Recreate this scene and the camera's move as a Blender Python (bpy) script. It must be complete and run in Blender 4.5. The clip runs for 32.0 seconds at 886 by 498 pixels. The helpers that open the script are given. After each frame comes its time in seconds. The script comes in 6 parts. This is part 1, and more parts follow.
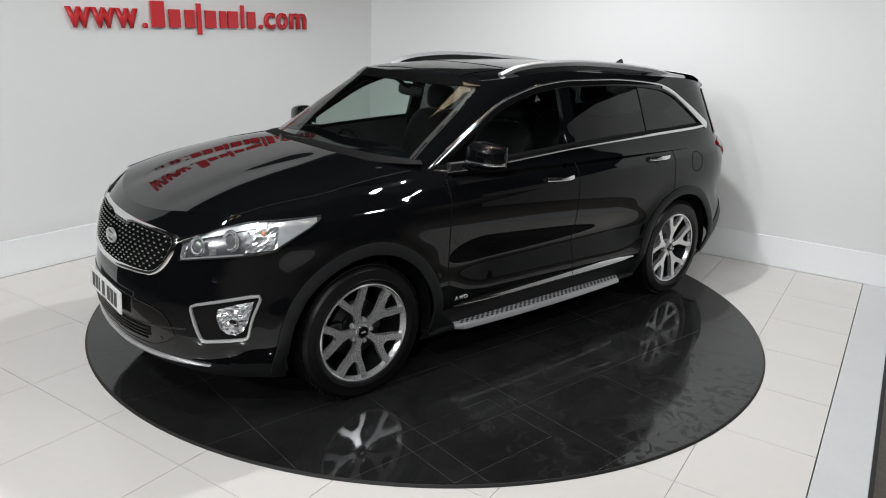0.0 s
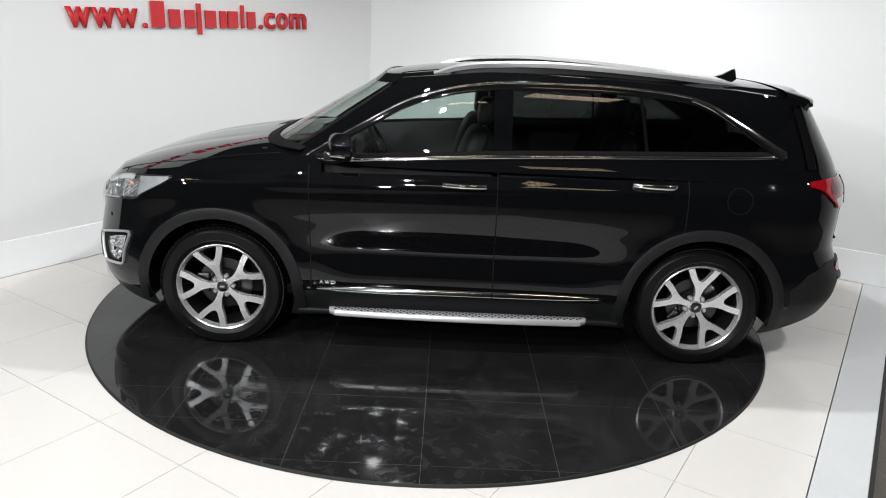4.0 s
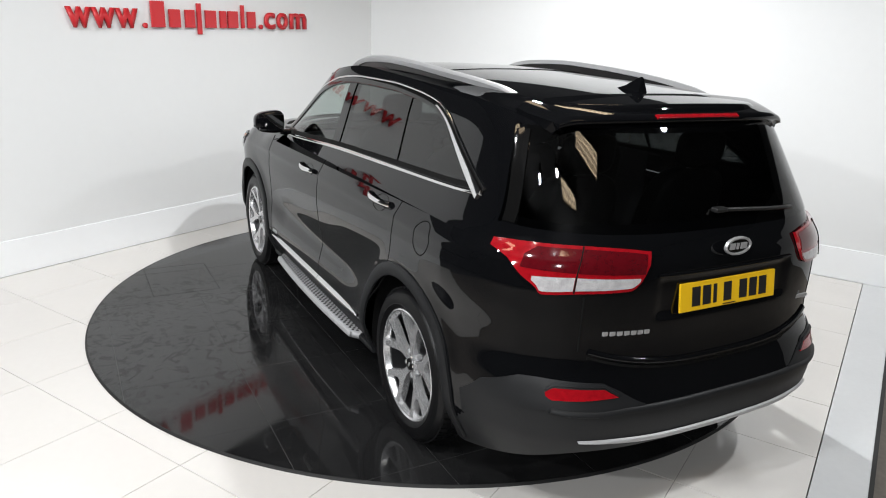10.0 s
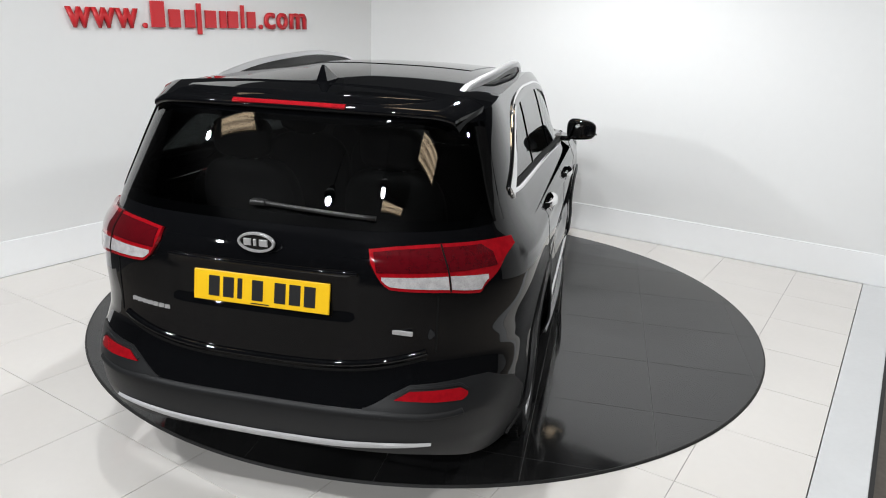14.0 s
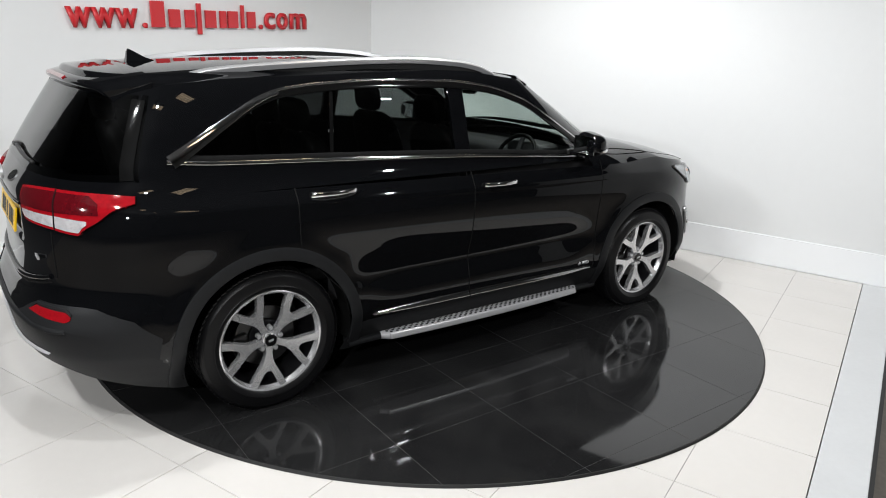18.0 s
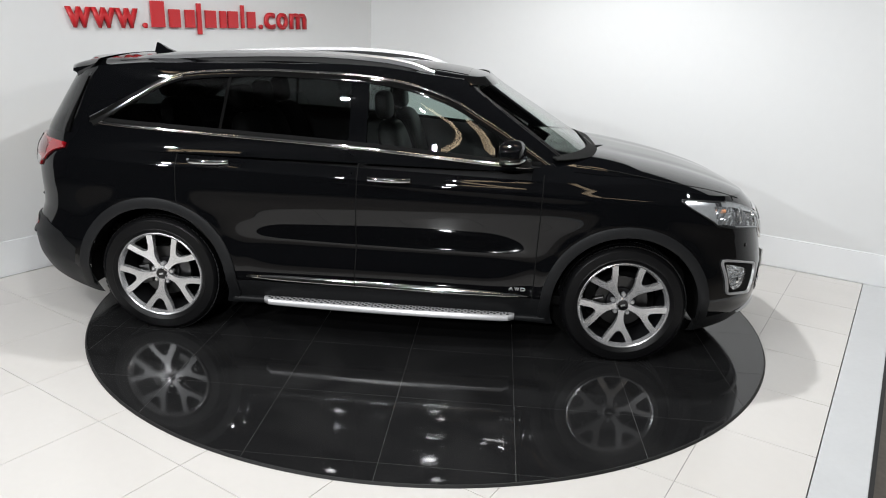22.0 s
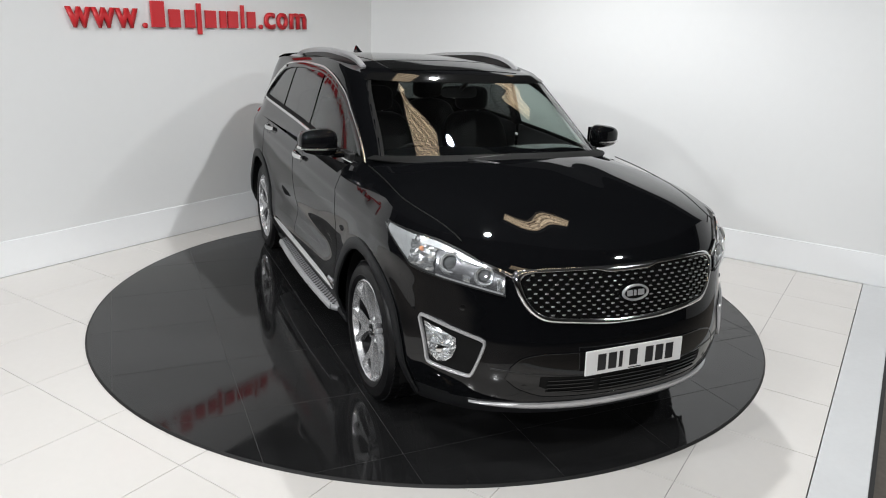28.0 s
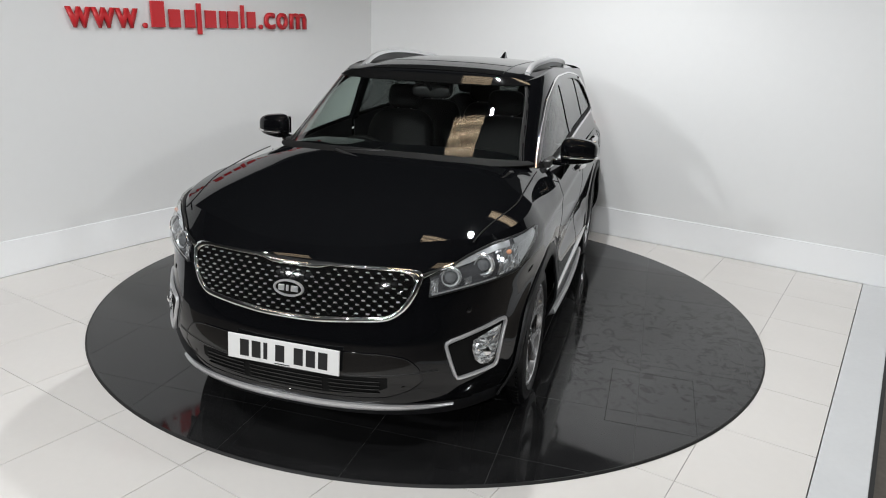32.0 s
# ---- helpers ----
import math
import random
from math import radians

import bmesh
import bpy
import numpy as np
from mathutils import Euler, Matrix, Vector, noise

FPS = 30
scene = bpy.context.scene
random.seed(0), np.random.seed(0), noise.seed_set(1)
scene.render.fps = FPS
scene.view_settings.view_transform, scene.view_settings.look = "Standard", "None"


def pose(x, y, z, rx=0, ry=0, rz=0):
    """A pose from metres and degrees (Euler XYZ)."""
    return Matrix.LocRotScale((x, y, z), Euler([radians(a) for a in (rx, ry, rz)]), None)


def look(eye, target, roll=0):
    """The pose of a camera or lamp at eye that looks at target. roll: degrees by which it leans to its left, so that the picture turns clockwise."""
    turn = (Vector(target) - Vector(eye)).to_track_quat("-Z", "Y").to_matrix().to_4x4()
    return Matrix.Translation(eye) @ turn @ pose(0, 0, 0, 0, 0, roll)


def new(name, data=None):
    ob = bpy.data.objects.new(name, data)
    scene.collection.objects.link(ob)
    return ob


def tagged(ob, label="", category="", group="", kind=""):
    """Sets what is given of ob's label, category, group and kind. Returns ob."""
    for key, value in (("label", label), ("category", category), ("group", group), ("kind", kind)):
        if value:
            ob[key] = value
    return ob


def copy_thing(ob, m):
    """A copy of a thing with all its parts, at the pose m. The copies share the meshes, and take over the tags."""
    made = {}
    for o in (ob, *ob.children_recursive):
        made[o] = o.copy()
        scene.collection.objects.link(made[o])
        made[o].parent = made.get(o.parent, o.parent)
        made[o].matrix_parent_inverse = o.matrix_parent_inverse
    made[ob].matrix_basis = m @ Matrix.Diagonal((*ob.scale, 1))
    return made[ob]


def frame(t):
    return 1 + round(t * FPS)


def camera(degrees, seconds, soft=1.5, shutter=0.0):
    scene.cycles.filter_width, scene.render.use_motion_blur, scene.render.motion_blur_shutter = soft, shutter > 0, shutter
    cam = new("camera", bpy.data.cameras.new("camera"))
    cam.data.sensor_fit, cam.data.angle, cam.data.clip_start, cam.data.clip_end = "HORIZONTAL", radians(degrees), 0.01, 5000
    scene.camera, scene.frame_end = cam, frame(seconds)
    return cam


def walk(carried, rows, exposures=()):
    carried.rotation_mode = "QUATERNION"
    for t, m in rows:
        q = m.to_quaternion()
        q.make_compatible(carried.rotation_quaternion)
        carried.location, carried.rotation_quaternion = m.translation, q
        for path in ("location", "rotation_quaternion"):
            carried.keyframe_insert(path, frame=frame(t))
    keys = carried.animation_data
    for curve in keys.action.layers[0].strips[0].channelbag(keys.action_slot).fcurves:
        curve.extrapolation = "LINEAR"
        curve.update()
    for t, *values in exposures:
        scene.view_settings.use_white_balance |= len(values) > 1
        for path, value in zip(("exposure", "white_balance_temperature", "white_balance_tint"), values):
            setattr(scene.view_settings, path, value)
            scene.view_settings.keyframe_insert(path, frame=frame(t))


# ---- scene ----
# The camera stands still; the car turns with the black turntable.
YAW, PITCH = radians(32.486), radians(-17.008)
EYE = Vector((2.651, -4.017, 1.834))
AHEAD = Vector((-math.sin(YAW) * math.cos(PITCH), math.cos(YAW) * math.cos(PITCH), math.sin(PITCH)))
cam = camera(64.06, 32.0, soft=1.05)
STANDING = look(EYE, EYE + AHEAD, 2.563)
# the clip's own exposure drifts as the black car turns
walk(cam, [(0.0, STANDING), (32.0, STANDING)],
     [(0.0, -0.63), (1.0, -0.49), (3.0, -0.29), (6.0, -0.21), (9.0, -0.20), (12.0, -0.18), (13.0, -0.36), (15.0, -0.36), (19.0, -0.33), (24.0, -0.45), (28.0, -0.46), (29.0, -0.42), (30.0, -0.58), (32.0, -0.60)])

# ---- light ----
world = bpy.data.worlds.new("showroom_air")
world.use_nodes = True
world.node_tree.nodes["Background"].inputs[0].default_value = (0.9, 0.95, 1.0, 1)
world.node_tree.nodes["Background"].inputs[1].default_value = 0.02
scene.world = world


def spot(name, eye, target, watts, size, cone=75.0, color=(0.965, 0.985, 1.0)):
    data = bpy.data.lights.new(name, "SPOT")
    data.energy, data.shadow_soft_size, data.spot_size, data.spot_blend, data.color = watts, size, radians(cone), 0.6, color
    ob = new(name, data)
    ob.matrix_world = look(eye, target)
    return ob


# spotlights under the ceiling, then two added fill lamps: where each hangs, what it is aimed at, and its power
LAMPS = [((0.43, 0.48, 3.7), (0.35, 0.45, 0.0), 420), ((0.9, -4.6, 3.7), (-0.6, 0.8, 0.9), 200), ((2.05, -3.9, 3.7), (0.2, 1.2, 0.9), 150),
         ((4.2, 0.1, 3.7), (0.0, 0.4, 0.9), 260), ((-1.2, -4.3, 3.7), (-0.2, 1.0, 0.9), 170), ((0.5, -2.4, 3.7), (-0.2, 0.6, 0.6), 160),
         # unseen far pair, added as low fill to brighten the floor beneath the overhang
         ((3.7, -7.6, 3.7), (0.2, 0.2, 0.7), 760), ((-0.8, -7.8, 3.7), (0.2, 0.4, 0.7), 700)]
for eye, target, watts in LAMPS:
    spot("lamp_light", eye, target, watts, 0.055 if eye[1] > -6 else 0.10, 140)


# ---- materials ----
def mat(name, color, rough=0.5, metal=0.0, coat=0.0, spec=0.5, vary=0.0, scale=8.0, bump=0.0, bump_scale=200.0, rough_vary=0.0,
        rand=0.0, emit=None, island=False):
    """A principled material with variation at two scales, fine relief and, where asked, a random shade for each piece."""
    m = bpy.data.materials.new(name)
    m.use_nodes = True
    nt = m.node_tree
    b = nt.nodes["Principled BSDF"]
    b.inputs["Base Color"].default_value = (*color, 1)
    b.inputs["Roughness"].default_value = rough
    b.inputs["Metallic"].default_value = metal
    b.inputs["Specular IOR Level"].default_value = spec
    b.inputs["Coat Weight"].default_value = coat
    b.inputs["Coat Roughness"].default_value = 0.02
    tex = nt.nodes.new("ShaderNodeTexCoord")
    if vary or rand:
        n1, n2 = nt.nodes.new("ShaderNodeTexNoise"), nt.nodes.new("ShaderNodeTexNoise")
        n1.inputs["Scale"].default_value, n2.inputs["Scale"].default_value = scale, scale * 9
        n1.inputs["Detail"].default_value = n2.inputs["Detail"].default_value = 4
        nt.links.new(tex.outputs["Object"], n1.inputs["Vector"])
        nt.links.new(tex.outputs["Object"], n2.inputs["Vector"])
        add = nt.nodes.new("ShaderNodeMath")
        add.operation = "ADD"
        nt.links.new(n1.outputs["Fac"], add.inputs[0])
        nt.links.new(n2.outputs["Fac"], add.inputs[1])
        last = add.outputs[0]
        if rand:
            info = nt.nodes.new("ShaderNodeNewGeometry" if island else "ShaderNodeObjectInfo")
            mul = nt.nodes.new("ShaderNodeMath")
            mul.operation = "MULTIPLY_ADD"
            mul.inputs[1].default_value = rand
            nt.links.new(info.outputs["Random Per Island" if island else "Random"], mul.inputs[0])
            nt.links.new(last, mul.inputs[2])
            last = mul.outputs[0]
        ramp = nt.nodes.new("ShaderNodeMapRange")
        ramp.inputs["From Min"].default_value, ramp.inputs["From Max"].default_value = 0.5, 1.5 + rand
        ramp.inputs["To Min"].default_value, ramp.inputs["To Max"].default_value = 1 - vary, 1 + vary
        nt.links.new(last, ramp.inputs["Value"])
        mix = nt.nodes.new("ShaderNodeVectorMath")
        mix.operation = "SCALE"
        mix.inputs[0].default_value = color
        nt.links.new(ramp.outputs["Result"], mix.inputs["Scale"])
        nt.links.new(mix.outputs["Vector"], b.inputs["Base Color"])
    if rough_vary:
        n3 = nt.nodes.new("ShaderNodeTexNoise")
        n3.inputs["Scale"].default_value, n3.inputs["Detail"].default_value = scale * 0.7, 5
        nt.links.new(tex.outputs["Object"], n3.inputs["Vector"])
        r2 = nt.nodes.new("ShaderNodeMapRange")
        r2.inputs["From Min"].default_value, r2.inputs["From Max"].default_value = 0.35, 0.7
        r2.inputs["To Min"].default_value, r2.inputs["To Max"].default_value = max(rough - rough_vary, 0.0), rough + rough_vary
        nt.links.new(n3.outputs["Fac"], r2.inputs["Value"])
        nt.links.new(r2.outputs["Result"], b.inputs["Roughness"])
    if bump:
        n4, bp = nt.nodes.new("ShaderNodeTexNoise"), nt.nodes.new("ShaderNodeBump")
        n4.inputs["Scale"].default_value, n4.inputs["Detail"].default_value = bump_scale, 3
        bp.inputs["Strength"].default_value, bp.inputs["Distance"].default_value = bump, 0.002
        nt.links.new(tex.outputs["Object"], n4.inputs["Vector"])
        nt.links.new(n4.outputs["Fac"], bp.inputs["Height"])
        nt.links.new(bp.outputs["Normal"], b.inputs["Normal"])
    if emit:
        b.inputs["Emission Color"].default_value = (*emit[0], 1)
        b.inputs["Emission Strength"].default_value = emit[1]
    return m


def glass_mat(name, tint, ior=1.5, rough=0.0, gain=1.0):
    """Thin glass: tinted see-through, with the gloss of a pane."""
    m = bpy.data.materials.new(name)
    m.use_nodes = True
    nt = m.node_tree
    nt.nodes.remove(nt.nodes["Principled BSDF"])
    tr, gl, mx, fr = (nt.nodes.new("ShaderNode" + k) for k in ("BsdfTransparent", "BsdfGlossy", "MixShader", "LayerWeight"))
    tr.inputs["Color"].default_value = (*tint, 1)
    gl.inputs["Roughness"].default_value = rough
    fr.inputs["Blend"].default_value = 0.5
    power, mul = nt.nodes.new("ShaderNodeMath"), nt.nodes.new("ShaderNodeMath")
    power.operation, power.inputs[1].default_value = "POWER", 4.5
    r0 = 1.7 * ((ior - 1) / (ior + 1)) ** 2
    mul.operation, mul.use_clamp = "MULTIPLY_ADD", True
    mul.inputs[1].default_value, mul.inputs[2].default_value = (1 - r0) * gain, r0 * gain
    nt.links.new(fr.outputs["Facing"], power.inputs[0])
    nt.links.new(power.outputs[0], mul.inputs[0])
    nt.links.new(mul.outputs[0], mx.inputs["Fac"])
    nt.links.new(tr.outputs[0], mx.inputs[1])
    nt.links.new(gl.outputs[0], mx.inputs[2])
    nt.links.new(mx.outputs[0], nt.nodes["Material Output"].inputs["Surface"])
    return m


def rooflight_mat():
    """A translucent corrugated roof sheet with daylight behind it, streaked with dirt."""
    m = bpy.data.materials.new("translucent_roof_sheet")
    m.use_nodes = True
    nt = m.node_tree
    b = nt.nodes["Principled BSDF"]
    tex, n1, ramp, mp = (nt.nodes.new("ShaderNode" + k) for k in ("TexCoord", "TexNoise", "ValToRGB", "Mapping"))
    mp.inputs["Scale"].default_value = (26.0, 46.0, 1.0)
    n1.inputs["Scale"].default_value, n1.inputs["Detail"].default_value = 1.0, 8
    ramp.color_ramp.elements[0].position, ramp.color_ramp.elements[1].position = 0.38, 0.52
    ramp.color_ramp.elements[0].color, ramp.color_ramp.elements[1].color = (0.06, 0.03, 0.012, 1), (1.0, 0.80, 0.56, 1)
    nt.links.new(tex.outputs["Object"], mp.inputs["Vector"])
    nt.links.new(mp.outputs["Vector"], n1.inputs["Vector"])
    nt.links.new(n1.outputs["Fac"], ramp.inputs["Fac"])
    wave, fade, dim = nt.nodes.new("ShaderNodeTexWave"), nt.nodes.new("ShaderNodeMapRange"), nt.nodes.new("ShaderNodeVectorMath")
    wave.bands_direction, dim.operation = "Y", "SCALE"
    wave.inputs["Scale"].default_value, wave.inputs["Distortion"].default_value = 2.0, 0.25
    fade.inputs["To Min"].default_value, fade.inputs["To Max"].default_value = 0.25, 1.0
    nt.links.new(tex.outputs["Object"], wave.inputs["Vector"])
    nt.links.new(wave.outputs["Fac"], fade.inputs["Value"])
    nt.links.new(ramp.outputs["Color"], dim.inputs[0])
    nt.links.new(fade.outputs["Result"], dim.inputs["Scale"])
    nt.links.new(dim.outputs["Vector"], b.inputs["Emission Color"])
    nt.links.new(ramp.outputs["Color"], b.inputs["Base Color"])
    b.inputs["Emission Strength"].default_value = 9.0
    return m


def deck_mat():
    """Black polished tile, dulled by dried splashes and tyre marks over one side of the turntable."""
    m = mat("black_polished_tile", (0.012, 0.012, 0.0125), 0.05, vary=0.3, scale=3, rand=0.5, bump=0.012, bump_scale=6)
    nt = m.node_tree
    b = nt.nodes["Principled BSDF"]
    tex, dist, near, n1, n2, cut, mul, rough, haze = (nt.nodes.new("ShaderNode" + k) for k in ("TexCoord", "VectorMath", "MapRange", "TexNoise", "TexNoise", "MapRange", "Math", "MapRange", "MixRGB"))
    dist.operation, mul.operation = "DISTANCE", "MULTIPLY"
    dist.inputs[1].default_value = (0.20, 1.75, 0.0)
    near.inputs["From Min"].default_value, near.inputs["From Max"].default_value = 1.35, 0.75
    n1.inputs["Scale"].default_value, n1.inputs["Detail"].default_value, n1.inputs["Distortion"].default_value = 11.0, 5, 1.5
    n2.inputs["Scale"].default_value, n2.inputs["Detail"].default_value, n2.inputs["Distortion"].default_value = 2.1, 7, 1.2
    cut.inputs["From Min"].default_value, cut.inputs["From Max"].default_value = 0.53, 0.60
    mul.use_clamp = True
    for n in (n1, n2):
        nt.links.new(tex.outputs["Object"], n.inputs["Vector"])
    nt.links.new(tex.outputs["Object"], dist.inputs[0])
    nt.links.new(dist.outputs["Value"], near.inputs["Value"])
    nt.links.new(n1.outputs["Fac"], cut.inputs["Value"])
    nt.links.new(cut.outputs["Result"], mul.inputs[0])
    nt.links.new(near.outputs["Result"], mul.inputs[1])
    faint = nt.nodes.new("ShaderNodeMapRange")
    faint.inputs["From Min"].default_value, faint.inputs["From Max"].default_value = 0.42, 0.75
    faint.inputs["To Max"].default_value = 0.5
    nt.links.new(n2.outputs["Fac"], faint.inputs["Value"])
    both = nt.nodes.new("ShaderNodeMath")
    both.operation = "MAXIMUM"
    nt.links.new(mul.outputs[0], both.inputs[0])
    nt.links.new(faint.outputs["Result"], both.inputs[1])
    dull = nt.nodes.new("ShaderNodeMapRange")
    dull.inputs["To Min"].default_value, dull.inputs["To Max"].default_value = 0.40, 0.22
    nt.links.new(mul.outputs[0], dull.inputs["Value"])
    nt.links.new(dull.outputs["Result"], b.inputs["Specular IOR Level"])
    rough.inputs["To Min"].default_value, rough.inputs["To Max"].default_value = 0.04, 0.19
    nt.links.new(both.outputs[0], rough.inputs["Value"])
    nt.links.new(rough.outputs["Result"], b.inputs["Roughness"])
    fade = nt.nodes.new("ShaderNodeMath")
    fade.operation, fade.inputs[1].default_value = "MULTIPLY_ADD", 0.007
    dust = nt.nodes.new("ShaderNodeMath")
    dust.operation, dust.inputs[1].default_value = "MULTIPLY", 0.026
    nt.links.new(faint.outputs["Result"], dust.inputs[0])
    nt.links.new(mul.outputs[0], fade.inputs[0])
    nt.links.new(dust.outputs[0], fade.inputs[2])
    haze.inputs["Color2"].default_value = (0.6, 0.6, 0.58, 1)
    nt.links.new(fade.outputs[0], haze.inputs["Fac"])
    nt.links.new(b.inputs["Base Color"].links[0].from_socket, haze.inputs["Color1"])
    nt.links.new(haze.outputs["Color"], b.inputs["Base Color"])
    return m


M = dict(
    wall=mat("white_wall_paint", (0.70, 0.705, 0.705), 0.6, vary=0.012, scale=1.5, bump=0.06, bump_scale=90),
    skirt=mat("white_gloss_board", (0.82, 0.83, 0.84), 0.18, vary=0.012, scale=2, rough_vary=0.05),
    tile=mat("white_porcelain", (0.665, 0.641, 0.614), 0.16, vary=0.03, scale=2.5, rand=0.6, rough_vary=0.06),
    grout=mat("grey_grout", (0.36, 0.35, 0.335), 0.9, vary=0.1, scale=20),
    strip=mat("white_edge_strip", (0.60, 0.61, 0.62), 0.3, vary=0.04, scale=4),
    disc=deck_mat(),
    disc_grout=mat("grey_grout_line", (0.06, 0.06, 0.058), 0.5, vary=0.2, scale=30),
    rim_edge=mat("black_rubber_edge", (0.01, 0.01, 0.01), 0.6),
    red=mat("red_acrylic", (0.52, 0.022, 0.028), 0.35, vary=0.04, scale=6),
    dark=mat("dark_showroom_paint", (0.085, 0.086, 0.088), 0.9, vary=0.1, scale=2),
    brown=mat("brown_stone_paving", (0.19, 0.168, 0.145), 0.7, vary=0.25, scale=5, bump=0.3, bump_scale=40),
    ceil_panel=mat("straw_coloured_ceiling_board", (0.46, 0.37, 0.25), 0.8, vary=0.35, scale=14, bump=0.4, bump_scale=60),
    rooflight=rooflight_mat(),
    lamp=mat("lamp_face", (1, 1, 1), 0.4, emit=((1.0, 0.98, 0.95), 60.0)),
    paint=mat("black_car_paint", (0.0032, 0.0034, 0.0040), 0.5, coat=1.0, spec=0.0, vary=0.1, scale=3),
    clad=mat("dark_grey_moulded_plastic", (0.012, 0.0125, 0.0135), 0.45, spec=0.24, vary=0.1, scale=10, bump=0.12, bump_scale=500),
    plastic=mat("satin_black_plastic", (0.010, 0.010, 0.010), 0.4, vary=0.1, scale=12),
    gloss=mat("piano_black_plastic", (0.005, 0.005, 0.005), 0.05),
    housing=mat("smoked_lamp_housing", (0.24, 0.24, 0.25), 0.22, metal=0.75, vary=0.15, scale=20),
    seam=mat("shut_line_rubber", (0.005, 0.005, 0.005), 0.7, spec=0.12),
    chrome=mat("bright_chrome", (0.80, 0.80, 0.80), 0.07, metal=1.0, vary=0.02, scale=10),
    tread=mat("dull_silver_tread", (0.44, 0.44, 0.45), 0.42, metal=0.12, vary=0.06, scale=12),
    satin=mat("satin_silver", (0.56, 0.56, 0.57), 0.32, metal=0.6, vary=0.04, scale=10),
    alloy=mat("machined_silver_alloy", (0.74, 0.74, 0.75), 0.23, metal=0.75, vary=0.02, scale=14),
    alloy_dark=mat("graphite_wheel_paint", (0.022, 0.022, 0.024), 0.28, metal=0.6, vary=0.1, scale=14),
    tyre=mat("black_tyre_rubber", (0.0045, 0.0045, 0.005), 0.38, spec=0.25, vary=0.15, scale=20, bump=0.2, bump_scale=160),
    steel=mat("grey_brake_steel", (0.085, 0.085, 0.085), 0.35, metal=1.0, vary=0.1, scale=20),
    stud=mat("dull_grille_stud", (0.30, 0.31, 0.30), 0.30, metal=0.7, vary=0.1, scale=30),
    lens_ball=mat("grey_projector_glass", (0.16, 0.165, 0.17), 0.03, metal=0.2, coat=1.0, vary=0.2, scale=30),
    lens=glass_mat("clear_lens", (0.93, 0.95, 0.96), 1.45),
    screen=glass_mat("windscreen_glass", (0.74, 0.80, 0.77), 1.52),
    side_glass=glass_mat("side_window_glass", (0.68, 0.765, 0.735), 1.52),
    privacy=glass_mat("privacy_glass", (0.14, 0.15, 0.15), 1.52),
    red_lens=mat("red_lamp_lens", (0.30, 0.005, 0.010), 0.06, coat=1.0, vary=0.35, scale=45),
    red_dark=mat("smoked_red_lens", (0.085, 0.003, 0.006), 0.06, coat=1.0, vary=0.3, scale=40),
    white_lens=mat("frosted_clear_lens", (0.50, 0.49, 0.50), 0.10, metal=0.1, coat=1.0, vary=0.45, scale=40),
    reflector=mat("lamp_reflector", (0.78, 0.79, 0.80), 0.16, metal=0.85, vary=0.2, scale=40),
    amber=mat("amber_bulb", (0.66, 0.30, 0.16), 0.2, coat=1.0, vary=0.1, scale=40),
    bowl=mat("frosted_lamp_bowl", (0.62, 0.63, 0.64), 0.24, metal=0.55, vary=0.25, scale=24),
    seat=mat("black_leather", (0.0035, 0.0035, 0.0035), 0.5, spec=0.12, vary=0.15, scale=10, bump=0.2, bump_scale=200),
    trim_grey=mat("pale_grey_headlining", (0.42, 0.43, 0.42), 0.9, vary=0.05, scale=10),
    dash=mat("charcoal_dashboard", (0.02, 0.02, 0.021), 0.6, vary=0.1, scale=10, bump=0.2, bump_scale=300),
    plate_w=mat("white_plate", (0.76, 0.76, 0.75), 0.3, vary=0.02, scale=10),
    plate_y=mat("yellow_plate", (0.83, 0.50, 0.012), 0.3, vary=0.02, scale=10),
    ink=mat("black_plate_ink", (0.012, 0.012, 0.013), 0.4),
    mirror=mat("mirror_glass", (0.85, 0.87, 0.88), 0.0, metal=1.0),
)

M["paint"].node_tree.nodes["Principled BSDF"].inputs["Coat IOR"].default_value = 1.44


# ---- building helpers ----
def mesh_of(name, verts, faces, material, normals=None, smooth=True):
    me = bpy.data.meshes.new(name)
    me.from_pydata([tuple(v) for v in verts], [], [tuple(f) for f in faces])
    me.materials.append(material)
    if smooth:
        me.polygons.foreach_set("use_smooth", [True] * len(me.polygons))
    me.update()
    if normals is not None:
        me.normals_split_custom_set_from_vertices([tuple(n) for n in normals])
    return me


def piece(name, verts, faces, material, parent=None, label="", normals=None, smooth=True, place=None):
    ob = new(name, mesh_of(name, verts, faces, material, normals, smooth))
    ob.parent = parent
    if place is not None:
        ob.matrix_basis = place
    if label:
        tagged(ob, label)
    return ob


def part(name, bm, material, parent=None, label="", smooth=False, place=None):
    me = bpy.data.meshes.new(name)
    bm.to_mesh(me)
    bm.free()
    me.materials.append(material)
    if smooth:
        me.polygons.foreach_set("use_smooth", [True] * len(me.polygons))
        me.set_sharp_from_angle(angle=radians(35))
    ob = new(name, me)
    ob.parent = parent
    if place is not None:
        ob.matrix_basis = place
    if label:
        tagged(ob, label)
    return ob


def box(x0, x1, y0, y1, z0, z1, bevel=0.0, segments=2):
    bm = bmesh.new()
    bmesh.ops.create_cube(bm, size=1, matrix=Matrix.Translation(((x0 + x1) / 2, (y0 + y1) / 2, (z0 + z1) / 2)) @ Matrix.Diagonal((x1 - x0, y1 - y0, z1 - z0, 1)))
    if bevel:
        bmesh.ops.bevel(bm, geom=bm.edges[:], offset=bevel, segments=segments, affect="EDGES", profile=0.5)
    return bm


